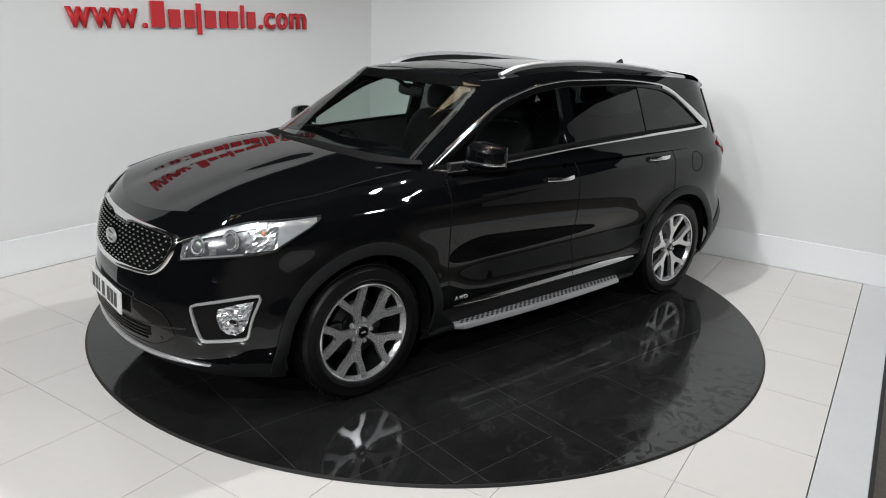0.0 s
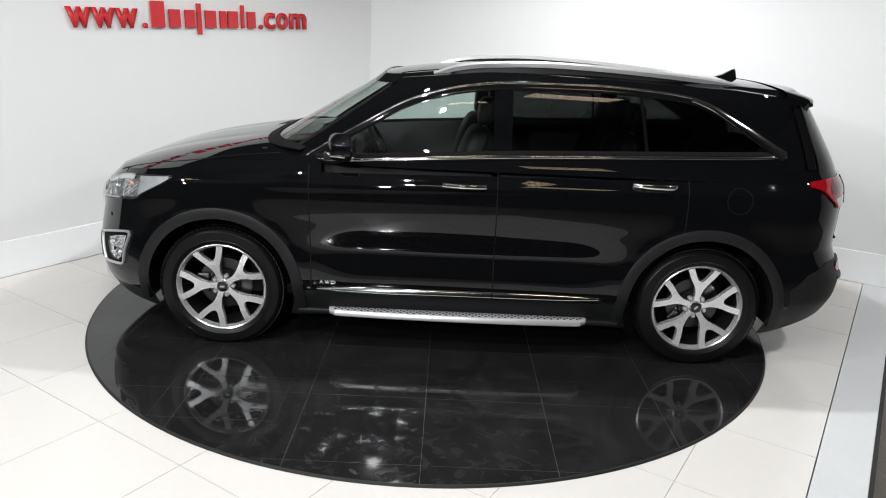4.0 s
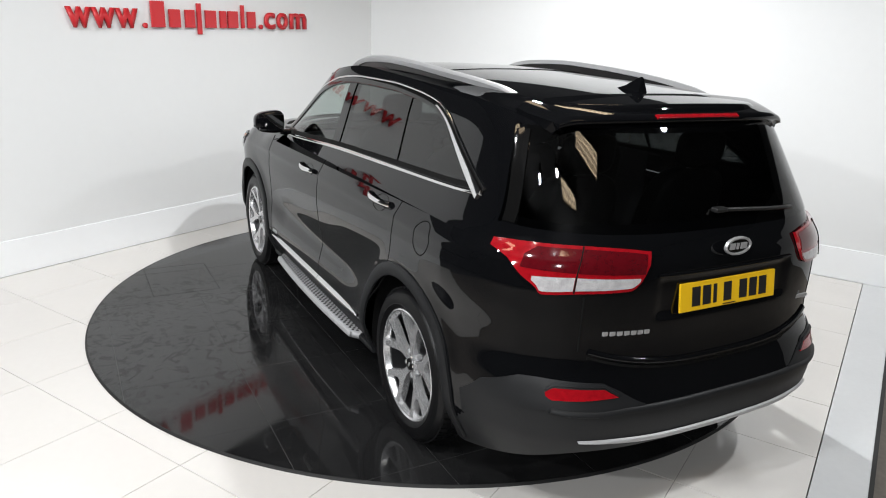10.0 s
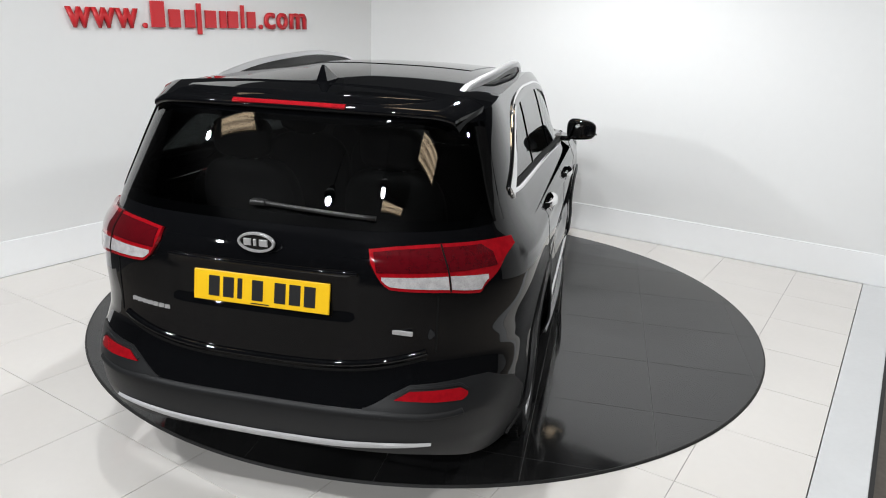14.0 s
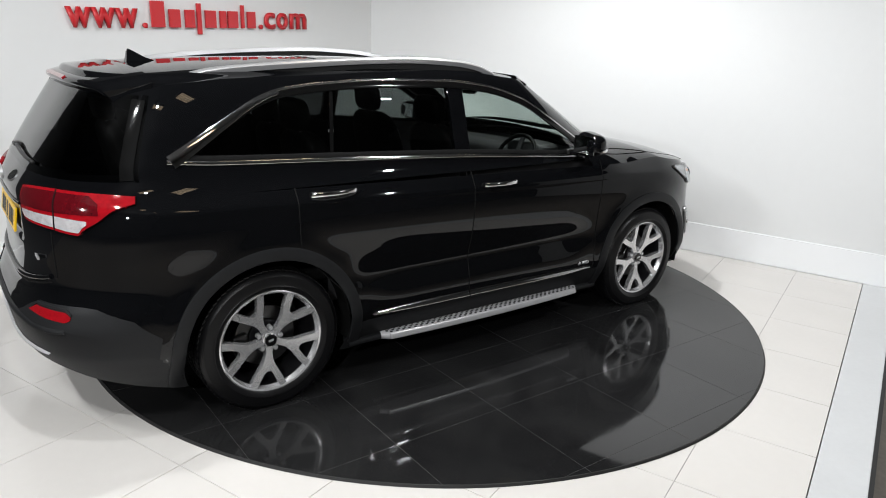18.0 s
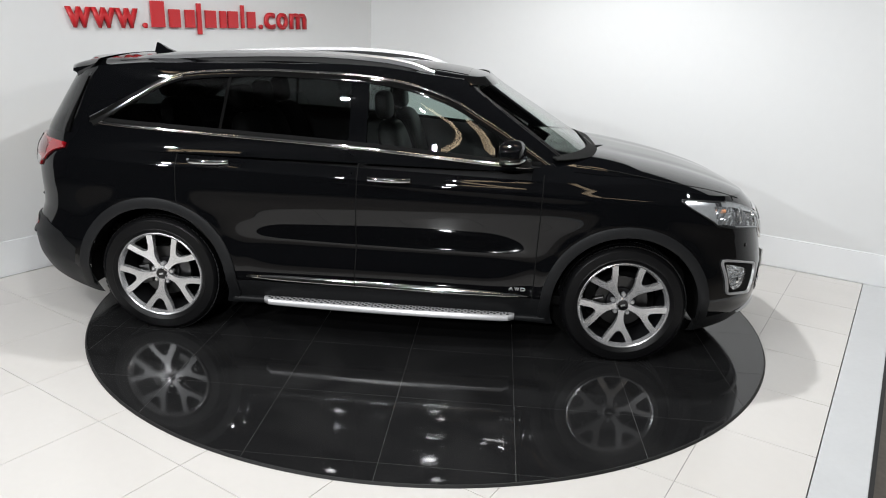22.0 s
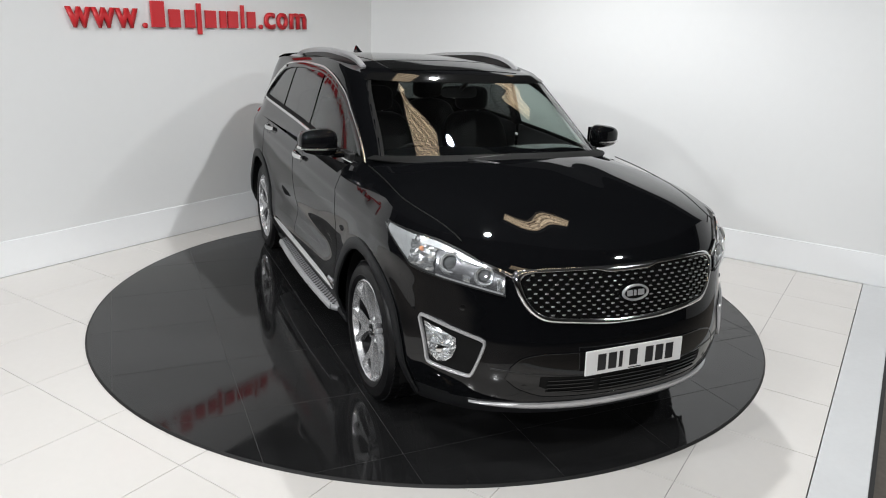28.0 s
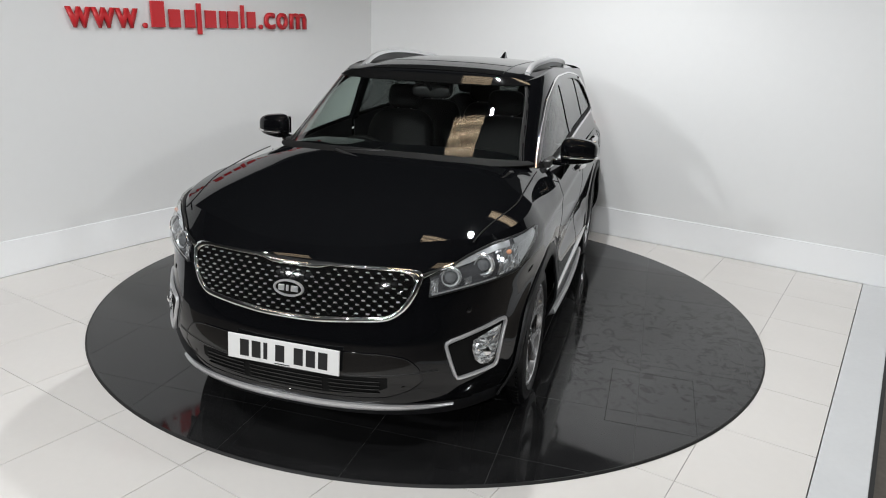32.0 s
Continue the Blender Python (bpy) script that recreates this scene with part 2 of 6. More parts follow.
def lathe(profile, steps=48, axis="Y"):
    """A turned body: profile of (radius, along) pairs, round the axis."""
    bm = bmesh.new()
    rings = []
    for k in range(steps):
        a = 2 * math.pi * k / steps
        c, s = math.cos(a), math.sin(a)
        rings.append([bm.verts.new((r * c, h, r * s) if axis == "Y" else (r * c, r * s, h)) for r, h in profile])
    for k in range(steps):
        p, q = rings[k], rings[(k + 1) % steps]
        for i in range(len(profile) - 1):
            bm.faces.new((p[i], p[i + 1], q[i + 1], q[i]))
    bmesh.ops.remove_doubles(bm, verts=bm.verts[:], dist=1e-5)
    bmesh.ops.recalc_face_normals(bm, faces=bm.faces[:])
    return bm


def table(*pairs):
    """A smooth curve through (place, value) pairs."""
    xs, ys = np.array([p[0] for p in pairs], float), np.array([p[1] for p in pairs], float)
    order = np.argsort(xs)
    xs, ys = xs[order], ys[order]
    d = np.diff(ys) / np.diff(xs)
    m = np.empty_like(ys)
    m[0], m[-1] = d[0], d[-1]
    for i in range(1, len(xs) - 1):
        m[i] = 0.0 if d[i - 1] * d[i] <= 0 else 2 * d[i - 1] * d[i] / (d[i - 1] + d[i])

    def f(x):
        x = np.clip(np.asarray(x, float), xs[0], xs[-1])
        i = np.clip(np.searchsorted(xs, x) - 1, 0, len(xs) - 2)
        h = xs[i + 1] - xs[i]
        t = (x - xs[i]) / h
        return ((2 * t**3 - 3 * t**2 + 1) * ys[i] + (t**3 - 2 * t**2 + t) * h * m[i] + (-2 * t**3 + 3 * t**2) * ys[i + 1] + (t**3 - t**2) * h * m[i + 1])
    return f


def smooth01(a, b, x):
    t = np.clip((np.asarray(x, float) - a) / (b - a), 0, 1)
    return t * t * (3 - 2 * t)


# ---- the showroom ----
WALL_X, WALL_Y = -2.653, 2.581
U0, V0, TILE = -0.301, -2.3705, 0.6
FLOOR_Z = -0.012
EDGE_U, OUT_U = 2.599, 2.823


def slab(name, x0, x1, y0, y1, z0, z1, material, label, category, bevel=0.0):
    return tagged(part(name, box(x0, x1, y0, y1, z0, z1, bevel), material), label, category, kind="structure")


HALL = (-6.5, 9.0, -9.0, 6.5)
CEIL = 4.7
WALL_END, FLOOR_END, WALL_TOP = -2.45, -2.9705, 2.46
slab("wall_1", WALL_X - 0.15, WALL_X, WALL_END, WALL_Y + 0.15, -0.3, WALL_TOP, M["wall"], "plain white painted display wall behind the red sign", "wall")
slab("wall_2", WALL_X, 7.5, WALL_Y, WALL_Y + 0.15, -0.3, WALL_TOP, M["wall"], "plain white painted display wall", "wall")
slab("wall_3", HALL[1], HALL[1] + 0.15, HALL[2], HALL[3], -0.3, CEIL, M["dark"], "dark far wall of the showroom", "wall")
slab("wall_4", HALL[0] - 0.15, HALL[1] + 0.15, HALL[2] - 0.15, HALL[2], -0.3, CEIL, M["dark"], "dark far wall of the showroom", "wall")
slab("wall_5", HALL[0] - 0.15, HALL[0], HALL[2], HALL[3], -0.3, CEIL, M["dark"], "dark far wall of the showroom", "wall")
slab("wall_6", HALL[0] - 0.15, HALL[1] + 0.15, HALL[3], HALL[3] + 0.15, -0.3, CEIL, M["dark"], "dark far wall of the showroom", "wall")
slab("ceiling", HALL[0] - 0.15, HALL[1] + 0.15, HALL[2] - 0.15, HALL[3] + 0.15, CEIL, CEIL + 0.15, M["dark"], "dark painted showroom ceiling", "ceiling")
slab("ground_2", HALL[0], WALL_X - 0.15, HALL[2], HALL[3], -0.3, -0.12, M["dark"], "dark floor behind the display walls", "ground")
slab("ground_3", WALL_X - 0.15, HALL[1], WALL_Y + 0.15, HALL[3], -0.3, -0.12, M["dark"], "dark floor behind the display walls", "ground")


def roof_light(x, y, length, width, turn):
    """A corrugated translucent sheet in the ceiling, with its dark frame."""
    ob = tagged(new("roof_light"), "corrugated translucent roof light, brown with dirt", "roof light", "roof lights")
    n, k = int(width / 0.02), 8
    verts = [(-length / 2 + length * i / k, -width / 2 + width * j / n, 0.02 * math.sin(2 * math.pi * j / 6.0)) for i in range(k + 1) for j in range(n + 1)]
    faces = [(i * (n + 1) + j, i * (n + 1) + j + 1, (i + 1) * (n + 1) + j + 1, (i + 1) * (n + 1) + j) for i in range(k) for j in range(n)]
    piece("roof_sheet", verts, faces, M["rooflight"], ob)
    for s in (-1, 1):
        part("frame_bar", box(-length / 2 - 0.04, length / 2 + 0.04, s * width / 2 - 0.02 + s * 0.02, s * width / 2 + 0.02 + s * 0.02, -0.05, 0.06), M["dark"], ob)
        part("frame_bar", box(s * length / 2 - 0.02 + s * 0.02, s * length / 2 + 0.02 + s * 0.02, -width / 2, width / 2, -0.05, 0.06), M["dark"], ob)
    ob.matrix_world = pose(x, y, CEIL - 0.07, 0, 0, turn)


for spec in ((-0.06, 0.10, 0.85, 0.98, 20), (0.36, 2.55, 0.9, 0.5, 20), (3.72, -2.9, 1.15, 0.55, 20), (-1.0, -4.75, 0.9, 0.35, 20), (3.0, -4.65, 1.0, 0.35, 20)):
    roof_light(*spec)


def spotlight(eye, target):
    ob = tagged(new("ceiling_spotlight"), "round white spotlight hanging under the ceiling", "spotlight", "ceiling spotlights")
    part("lamp_housing", lathe([(0.0, 0.10), (0.07, 0.10), (0.115, 0.0), (0.12, -0.02), (0.11, -0.02), (0.105, 0.0), (0.0, 0.0)], 28, "Z"), M["plastic"], ob, smooth=True)
    part("lamp_face", lathe([(0.0, 0.002), (0.057, 0.002), (0.057, 0.004), (0.0, 0.004)], 28, "Z"), M["lamp"], ob, "glowing white lamp face")
    part("hanger", lathe([(0.0, 0.1), (0.012, 0.1), (0.012, 0.9), (0.0, 0.9)], 10, "Z"), M["plastic"], ob)
    ob.matrix_world = Matrix.Translation(Vector(eye) + Vector((0, 0, 0.11)))


# the two added fill lamps get the same housing as the spotlights
for eye, target, watts in LAMPS:
    spotlight(eye, target)
slab("baseboard", WALL_X, WALL_X + 0.012, WALL_END, WALL_Y, FLOOR_Z, 0.25, M["skirt"], "tall glossy white skirting board", "skirting board", 0.003)
slab("baseboard", WALL_X + 0.012, OUT_U, WALL_Y - 0.012, WALL_Y, FLOOR_Z, 0.255, M["skirt"], "tall glossy white skirting board", "skirting board", 0.003)
slab("ground_1", OUT_U + 0.03, 9.0, -9.0, WALL_Y, -0.3, -0.12, M["brown"], "brown stone paving beside the platform", "ground")
slab("ground_4", WALL_X - 0.15, OUT_U + 0.03, -9.0, FLOOR_END - 0.02, -0.3, -0.12, M["brown"], "brown stone paving beside the platform", "ground")
slab("floor_edge_strip", EDGE_U + 0.004, OUT_U, FLOOR_END, WALL_Y - 0.013, -0.25, FLOOR_Z + 0.001, M["strip"], "white edge strip along the tiled platform", "edge strip", 0.004)
slab("edge_trim", OUT_U, OUT_U + 0.02, FLOOR_END, WALL_Y - 0.013, -0.25, FLOOR_Z - 0.004, M["rim_edge"], "dark metal edge of the platform", "edge trim")
slab("edge_trim", WALL_X, OUT_U + 0.02, FLOOR_END - 0.02, FLOOR_END, -0.25, FLOOR_Z - 0.004, M["rim_edge"], "dark metal edge of the platform", "edge trim")
floor = slab("floor", WALL_X, EDGE_U, FLOOR_END, WALL_Y, -0.25, FLOOR_Z - 0.004, M["grout"], "white polished porcelain tiles with thin grey joints", "floor")

# ---- red letters on the wall: www. and .com, with plain bars for the name between them ----
SIGN_TILT = radians(1.15)
sign = tagged(new("wall_sign"), "red acrylic letters standing off the white wall", "sign")
sign.matrix_world = Matrix.Translation((WALL_X, -0.977, 1.757)) @ Matrix.Rotation(SIGN_TILT, 4, "X")


def letters(text, y0, y1, height):
    """Letters of that text from y0 to y1 along the wall, their small letters as high as given."""
    cu = bpy.data.curves.new("letters", "FONT")
    cu.body, cu.size, cu.extrude, cu.offset = text, 1.0, 0.0, 0.018
    ob = bpy.data.objects.new("letters", cu)
    me = bpy.data.meshes.new_from_object(ob)
    bpy.data.objects.remove(ob)
    bm = bmesh.new()
    bm.from_mesh(me)
    bpy.data.meshes.remove(me)
    bmesh.ops.remove_doubles(bm, verts=bm.verts[:], dist=1e-5)
    xs = [v.co.x for v in bm.verts]
    ys = [v.co.y for v in bm.verts]
    sx, sy = (y1 - y0) / (max(xs) - min(xs)), height / max(ys)
    x_min = min(xs)
    out = bmesh.ops.extrude_face_region(bm, geom=bm.faces[:])
    for v in out["geom"]:
        if isinstance(v, bmesh.types.BMVert):
            v.co.z += 0.024
    for v in bm.verts:
        v.co = Vector((0.012 + v.co.z, y0 + (v.co.x - x_min) * sx, v.co.y * sy))
    bmesh.ops.recalc_face_normals(bm, faces=bm.faces[:])
    return bm


for k, ch in enumerate("www"):
    part("letter", letters(ch, 0.0 + 0.196 * k, 0.192 + 0.196 * k, 0.142), M["red"], sign)
part("letter", letters(".", 0.628, 0.664, 0.034), M["red"], sign)
for y0, y1, z0, z1 in ((0.70, 0.838, 0.0, 0.205), (0.868, 0.99, 0.0, 0.145), (1.026, 1.136, 0.0, 0.145), (1.15, 1.205, -0.055, 0.2), (1.235, 1.362, 0.0, 0.145),
                       (1.394, 1.476, 0.0, 0.145), (1.484, 1.61, 0.0, 0.145), (1.636, 1.684, 0.0, 0.2), (1.71, 1.818, 0.0, 0.145)):
    part("letter_bar", box(0.012, 0.036, y0 + 0.008, y1 - 0.008, z0, z1, 0.003), M["red"], sign)
part("letter", letters(".", 1.86, 1.898, 0.034), M["red"], sign)
for ch, y0, y1 in (("c", 1.93, 2.06), ("o", 2.09, 2.226), ("m", 2.262, 2.484)):
    part("letter", letters(ch, y0, y1, 0.145), M["red"], sign)

# ---- the turntable ----
RADIUS = 2.24
turntable = tagged(new("turntable"), "round black turntable of polished tiles flush in the white floor", "turntable")
part("deck", lathe([(0.0, -0.01), (0.0, -0.0007), (RADIUS - 0.004, -0.0007), (RADIUS - 0.004, -0.01), (0.0, -0.01)], 128, "Z"), M["disc_grout"], turntable)
part("rim", lathe([(RADIUS - 0.004, -0.011), (RADIUS - 0.004, 0.001), (RADIUS, 0.001), (RADIUS + 0.006, -0.011), (RADIUS - 0.004, -0.011)], 160, "Z"), M["rim_edge"], turntable, "thin black rim")


def clip_round(poly, radius, steps=160):
    """A convex polygon cut by a circle round the origin."""
    for k in range(steps):
        a = 2 * math.pi * (k + 0.5) / steps
        nx, ny, d = math.cos(a), math.sin(a), radius * math.cos(math.pi / steps)
        out = []
        for i in range(len(poly)):
            p, q = poly[i], poly[(i + 1) % len(poly)]
            dp, dq = p[0] * nx + p[1] * ny - d, q[0] * nx + q[1] * ny - d
            if dp <= 0:
                out.append(p)
            if (dp < 0 < dq) or (dq < 0 < dp):
                t = dp / (dp - dq)
                out.append((p[0] + (q[0] - p[0]) * t, p[1] + (q[1] - p[1]) * t))
        poly = out
        if len(poly) < 3:
            return []
    return poly


def tile_mesh(name, poly, z0, z1, material, chamfer=0.0012):
    """A flat tile on that outline, with a small chamfer round its face."""
    n = len(poly)
    cx, cy = sum(p[0] for p in poly) / n, sum(p[1] for p in poly) / n
    shrink = lambda p: (p[0] + chamfer * (cx - p[0]) / max(abs(cx - p[0]), 0.05), p[1] + chamfer * (cy - p[1]) / max(abs(cy - p[1]), 0.05))
    verts = [(p[0], p[1], z0) for p in poly] + [(p[0], p[1], z1 - chamfer * 0.5) for p in poly] + [(*shrink(p), z1) for p in poly]
    faces = [(i, (i + 1) % n, n + (i + 1) % n, n + i) for i in range(n)] + [(n + i, n + (i + 1) % n, 2 * n + (i + 1) % n, 2 * n + i) for i in range(n)] + [tuple(range(2 * n, 3 * n))]
    return mesh_of(name, verts, faces, material, smooth=False)


# ---- the car: x ahead, y to its left, z up, from the middle of the wheelbase ----
car = tagged(new("car"), "glossy black seven-seat SUV with chrome trim, roof rails, alloy wheels", "car")
AXLE, WHEEL_R, HUB_Z = 1.39, 0.362, 0.354

side_w = table((0.15, 0.82), (0.22, 0.857), (0.25, 0.868), (0.30, 0.893), (0.36, 0.917), (0.42, 0.932), (0.52, 0.934), (0.64, 0.926), (0.76, 0.928), (0.88, 0.936), (0.96, 0.932),
               (1.03, 0.917), (1.07, 0.898), (1.10, 0.877), (1.14, 0.854), (1.24, 0.814), (1.40, 0.764), (1.50, 0.731), (1.58, 0.694), (1.66, 0.635))
nose_x = table((0.15, 2.18), (0.26, 2.308), (0.34, 2.344), (0.46, 2.355), (0.58, 2.342), (0.70, 2.315), (0.80, 2.291), (0.88, 2.263), (0.94, 2.222), (1.0, 2.172), (1.10, 2.078))
tail_x = table((0.15, -2.26), (0.30, -2.345), (0.42, -2.395), (0.52, -2.408), (0.60, -2.378), (0.66, -2.356), (0.80, -2.344), (0.95, -2.345), (1.06, -2.338), (1.12, -2.314), (1.19, -2.273),
               (1.30, -2.206), (1.40, -2.143), (1.50, -2.078), (1.60, -2.01))
screen_x = table((1.02, 1.45), (1.10, 1.325), (1.15, 1.245), (1.28, 1.028), (1.41, 0.81), (1.50, 0.655), (1.56, 0.558), (1.60, 0.46), (1.64, 0.34))
low_z = table((-2.45, 0.385), (-2.3, 0.35), (-2.15, 0.29), (-1.9, 0.215), (-1.75, 0.19), (1.7, 0.19), (1.95, 0.20), (2.2, 0.235), (2.4, 0.265))
hood_mid = table((0.6, 1.228), (1.0, 1.203), (1.25, 1.181), (1.5, 1.144), (1.75, 1.095), (2.0, 1.026), (2.12, 0.982), (2.22, 0.935), (2.30, 0.885), (2.36, 0.85))
roof_mid = table((-2.25, 1.578), (-2.0, 1.604), (-1.75, 1.625), (-1.2, 1.65), (-0.6, 1.662), (-0.1, 1.654), (0.25, 1.626), (0.45, 1.598), (0.6, 1.57))
roof_edge = table((-2.25, 1.50), (-2.0, 1.53), (-1.675, 1.572), (-1.37, 1.602), (-1.0, 1.624), (-0.57, 1.637), (-0.12, 1.629), (0.17, 1.60), (0.35, 1.58), (0.55, 1.555))
NF, XSF, XSR = 2.4, 1.50, -1.50
SF, NS = -0.30, 4.0


def tail_power(z):
    """How square the tail's corners are at height z."""
    return 3.0 + 0.35 * smooth01(0.72, 0.60, z) + 0.15 * smooth01(1.10, 1.25, z)


def hood_z(x, y):
    return hood_mid(x) - 0.09 * np.abs(np.asarray(y) / 0.9) ** 4 - 0.004 * np.exp(-((np.abs(y) - 0.30) / 0.1) ** 2) * smooth01(1.1, 1.5, x) * (1 - smooth01(2.05, 2.25, x))


def ring(z, phi, front, nf, xsf):
    """The outline at height z; phi from 0 (middle of the front) over pi/2 (left side) to pi (middle of the rear)."""
    w = side_w(z)
    c, s = np.cos(phi), np.abs(np.sin(phi))
    ahead = c >= 0
    n = np.where(ahead, nf, tail_power(z))
    length = np.where(ahead, front(z) - xsf, XSR - tail_x(z))
    start = np.where(ahead, xsf, XSR)
    x = start + np.sign(c) * length * np.abs(c) ** (2 / n)
    y = w * s ** (2 / n)
    return x, y


def outline(steps, z_of, front, nf, xsf):
    """Points round half the car (front middle to rear middle): x, y, z at each step, for a height function of x."""
    p = np.concatenate([np.linspace(0, math.pi / 2, 700), np.linspace(math.pi / 2, math.pi, 700)])
    z = np.full_like(p, 0.8)
    for _ in range(12):
        x, y = ring(z, p, front, nf, xsf)
        z = 0.5 * z + 0.5 * z_of(x, y)
    d = np.concatenate([[0], np.cumsum(np.sqrt(np.diff(x)**2 + np.diff(y)**2))])
    at = np.linspace(0, d[-1], steps)
    return np.stack([np.interp(at, d, x), np.interp(at, d, y), np.interp(at, d, z)], 1)


def shell_normals(g):
    """Normals of a grid of points, outwards."""
    du, dv = np.gradient(g, axis=1), np.gradient(g, axis=0)
    n = np.cross(du, dv)
    n /= np.maximum(np.linalg.norm(n, axis=2, keepdims=True), 1e-12)
    return n


def split_shell(g, n, kinds, spec, flip=False):
    """Cut a grid into parts: kinds gives each face a name ('' leaves a hole); spec tells each name's material, parent and label."""
    rows, cols = g.shape[:2]
    flat, fn = g.reshape(-1, 3), n.reshape(-1, 3)
    made = {}
    for nm in spec:
        rr, cc = np.nonzero(kinds == nm)
        if not len(rr):
            continue
        a, b, c, d = rr * cols + cc, rr * cols + cc + 1, (rr + 1) * cols + cc + 1, (rr + 1) * cols + cc
        quads = np.stack([a, b, c, d] if not flip else [d, c, b, a], 1)
        used, inv = np.unique(quads, return_inverse=True)
        quads = inv.reshape(quads.shape)
        material, parent, label, out_name = spec[nm]
        made[nm] = piece(out_name, flat[used].tolist(), quads.tolist(), material, parent, label, normals=fn[used].tolist())
    return made


def mirrored(half):
    """Both halves of a grid whose first and last columns lie on the middle plane."""
    other = half[:, ::-1] * np.array([1, -1, 1])
    return np.concatenate([half, other[:, 1:]], axis=1)


# lower body: from the sills up to the shoulder and the bonnet's edge
def top_z(x, y):
    b = smooth01(0.75, 1.05, x)
    return 1.10 * (1 - b) + np.minimum(hood_z(x, y), 1.10) * b


STEPS = 300
levels = np.concatenate([np.linspace(0, 1, 64)])
LOW = np.empty((len(levels), STEPS, 3))
for k, h in enumerate(levels):
    LOW[k] = outline(STEPS, lambda x, y, h=h: low_z(x) + h * (top_z(x, y) - low_z(x)), nose_x, NF, XSF)
rise = top_z(LOW[-1, :, 0], LOW[-1, :, 1])
lean = np.clip((levels[:, None] - 0.84) / 0.16, 0, 1) ** 2 * smooth01(0.9, 1.5, LOW[:, :, 0])
LOW[:, :, 1] *= 1 - 0.055 * lean
LOW[:, :, 0] -= 0.045 * lean * smooth01(1.9, 2.2, LOW[:, :, 0])
LOW[:, :, 2] += (top_z(LOW[-1, :, 0], LOW[-1, :, 1]) - rise)[None, :] * lean
# the side's dished lower doors and flared arches
zz, xx = LOW[:, :, 2], LOW[:, :, 0]
dish = np.exp(-((zz - 0.60) / 0.10) ** 2) * smooth01(-1.05, -0.6, xx) * (1 - smooth01(0.55, 0.95, xx))
LOW[:, :, 1] -= 0.028 * dish * (LOW[:, :, 1] > 0.5)
for ax in (AXLE, -AXLE):
    r = np.hypot(xx - ax, zz - HUB_Z)
    LOW[:, :, 1] += 0.012 * np.exp(-((r - 0.47) / 0.06) ** 2) * (LOW[:, :, 1] > 0.6)
# crease through the door handles
LOW[:, :, 1] += 0.006 * np.exp(-((zz - (1.005 - 0.02 * xx)) / 0.022) ** 2) * (LOW[:, :, 1] > 0.6) * (np.abs(xx) < 1.9)


# shallow recess round the rear number plate
LOW[:, :, 0] += 0.013 * (1 - smooth01(0.325, 0.365, LOW[:, :, 1])) * smooth01(0.855, 0.88, zz) * (1 - smooth01(1.0, 1.03, zz)) * (xx < -1.9)


def snap_round(g, ax, radius, cell=0.014):
    r = np.hypot(g[:, :, 0] - ax, g[:, :, 2] - HUB_Z)
    near = (np.abs(r - radius) < cell) & (np.abs(g[:, :, 1]) > 0.6)
    k = np.where(near, radius / np.maximum(r, 1e-6), 1.0)
    g[:, :, 0] = ax + (g[:, :, 0] - ax) * k
    g[:, :, 2] = HUB_Z + (g[:, :, 2] - HUB_Z) * k


ARCH = 0.425
LOW_N0 = shell_normals(LOW)
for ax in (AXLE, -AXLE):
    snap_round(LOW, ax, ARCH)


def side_y(x, z):
    """The left side's distance from the middle at x and z, below the shoulder."""
    x, z = float(x), float(z)
    i = np.argmin((LOW[:, :, 0] - x) ** 2 + (LOW[:, :, 2] - z) ** 2 + 4.0 * (LOW[:, :, 1] < 0.35))
    k, j = divmod(int(i), STEPS)
    nrm = LOW_N0[k, j]
    p = LOW[k, j]
    return float(p[1] - (nrm[0] * (x - p[0]) + nrm[2] * (z - p[2])) / (nrm[1] if abs(nrm[1]) > 0.15 else 0.15))


def nose_at(y, z):
    """How far ahead the front reaches at y and z."""
    y, z = abs(float(y)), float(z)
    half = LOW[:, : STEPS // 2]
    i = np.argmin((half[:, :, 1] - y) ** 2 + (half[:, :, 2] - z) ** 2 + 4.0 * (half[:, :, 0] < 1.3))
    k, j = divmod(int(i), half.shape[1])
    p, nrm = half[k, j], LOW_N0[k, j]
    return float(p[0] - (nrm[1] * (y - p[1]) + nrm[2] * (z - p[2])) / (nrm[0] if abs(nrm[0]) > 0.25 else 0.25))


def tail_at(y, z):
    """How far back the tail reaches at y and z (negative x)."""
    w, w0 = float(side_w(z)), abs(float(y))
    n = float(tail_power(z))
    k = max(1 - min(w0 / w, 0.999) ** n, 1e-6) ** (1 / n)
    return XSR - (XSR - float(tail_x(z))) * k


DOOR_F, DOOR_M, DOOR_R = 0.872, -0.182, -1.245
clad_rear = table((0.0, 0.550), (0.95, 0.550))


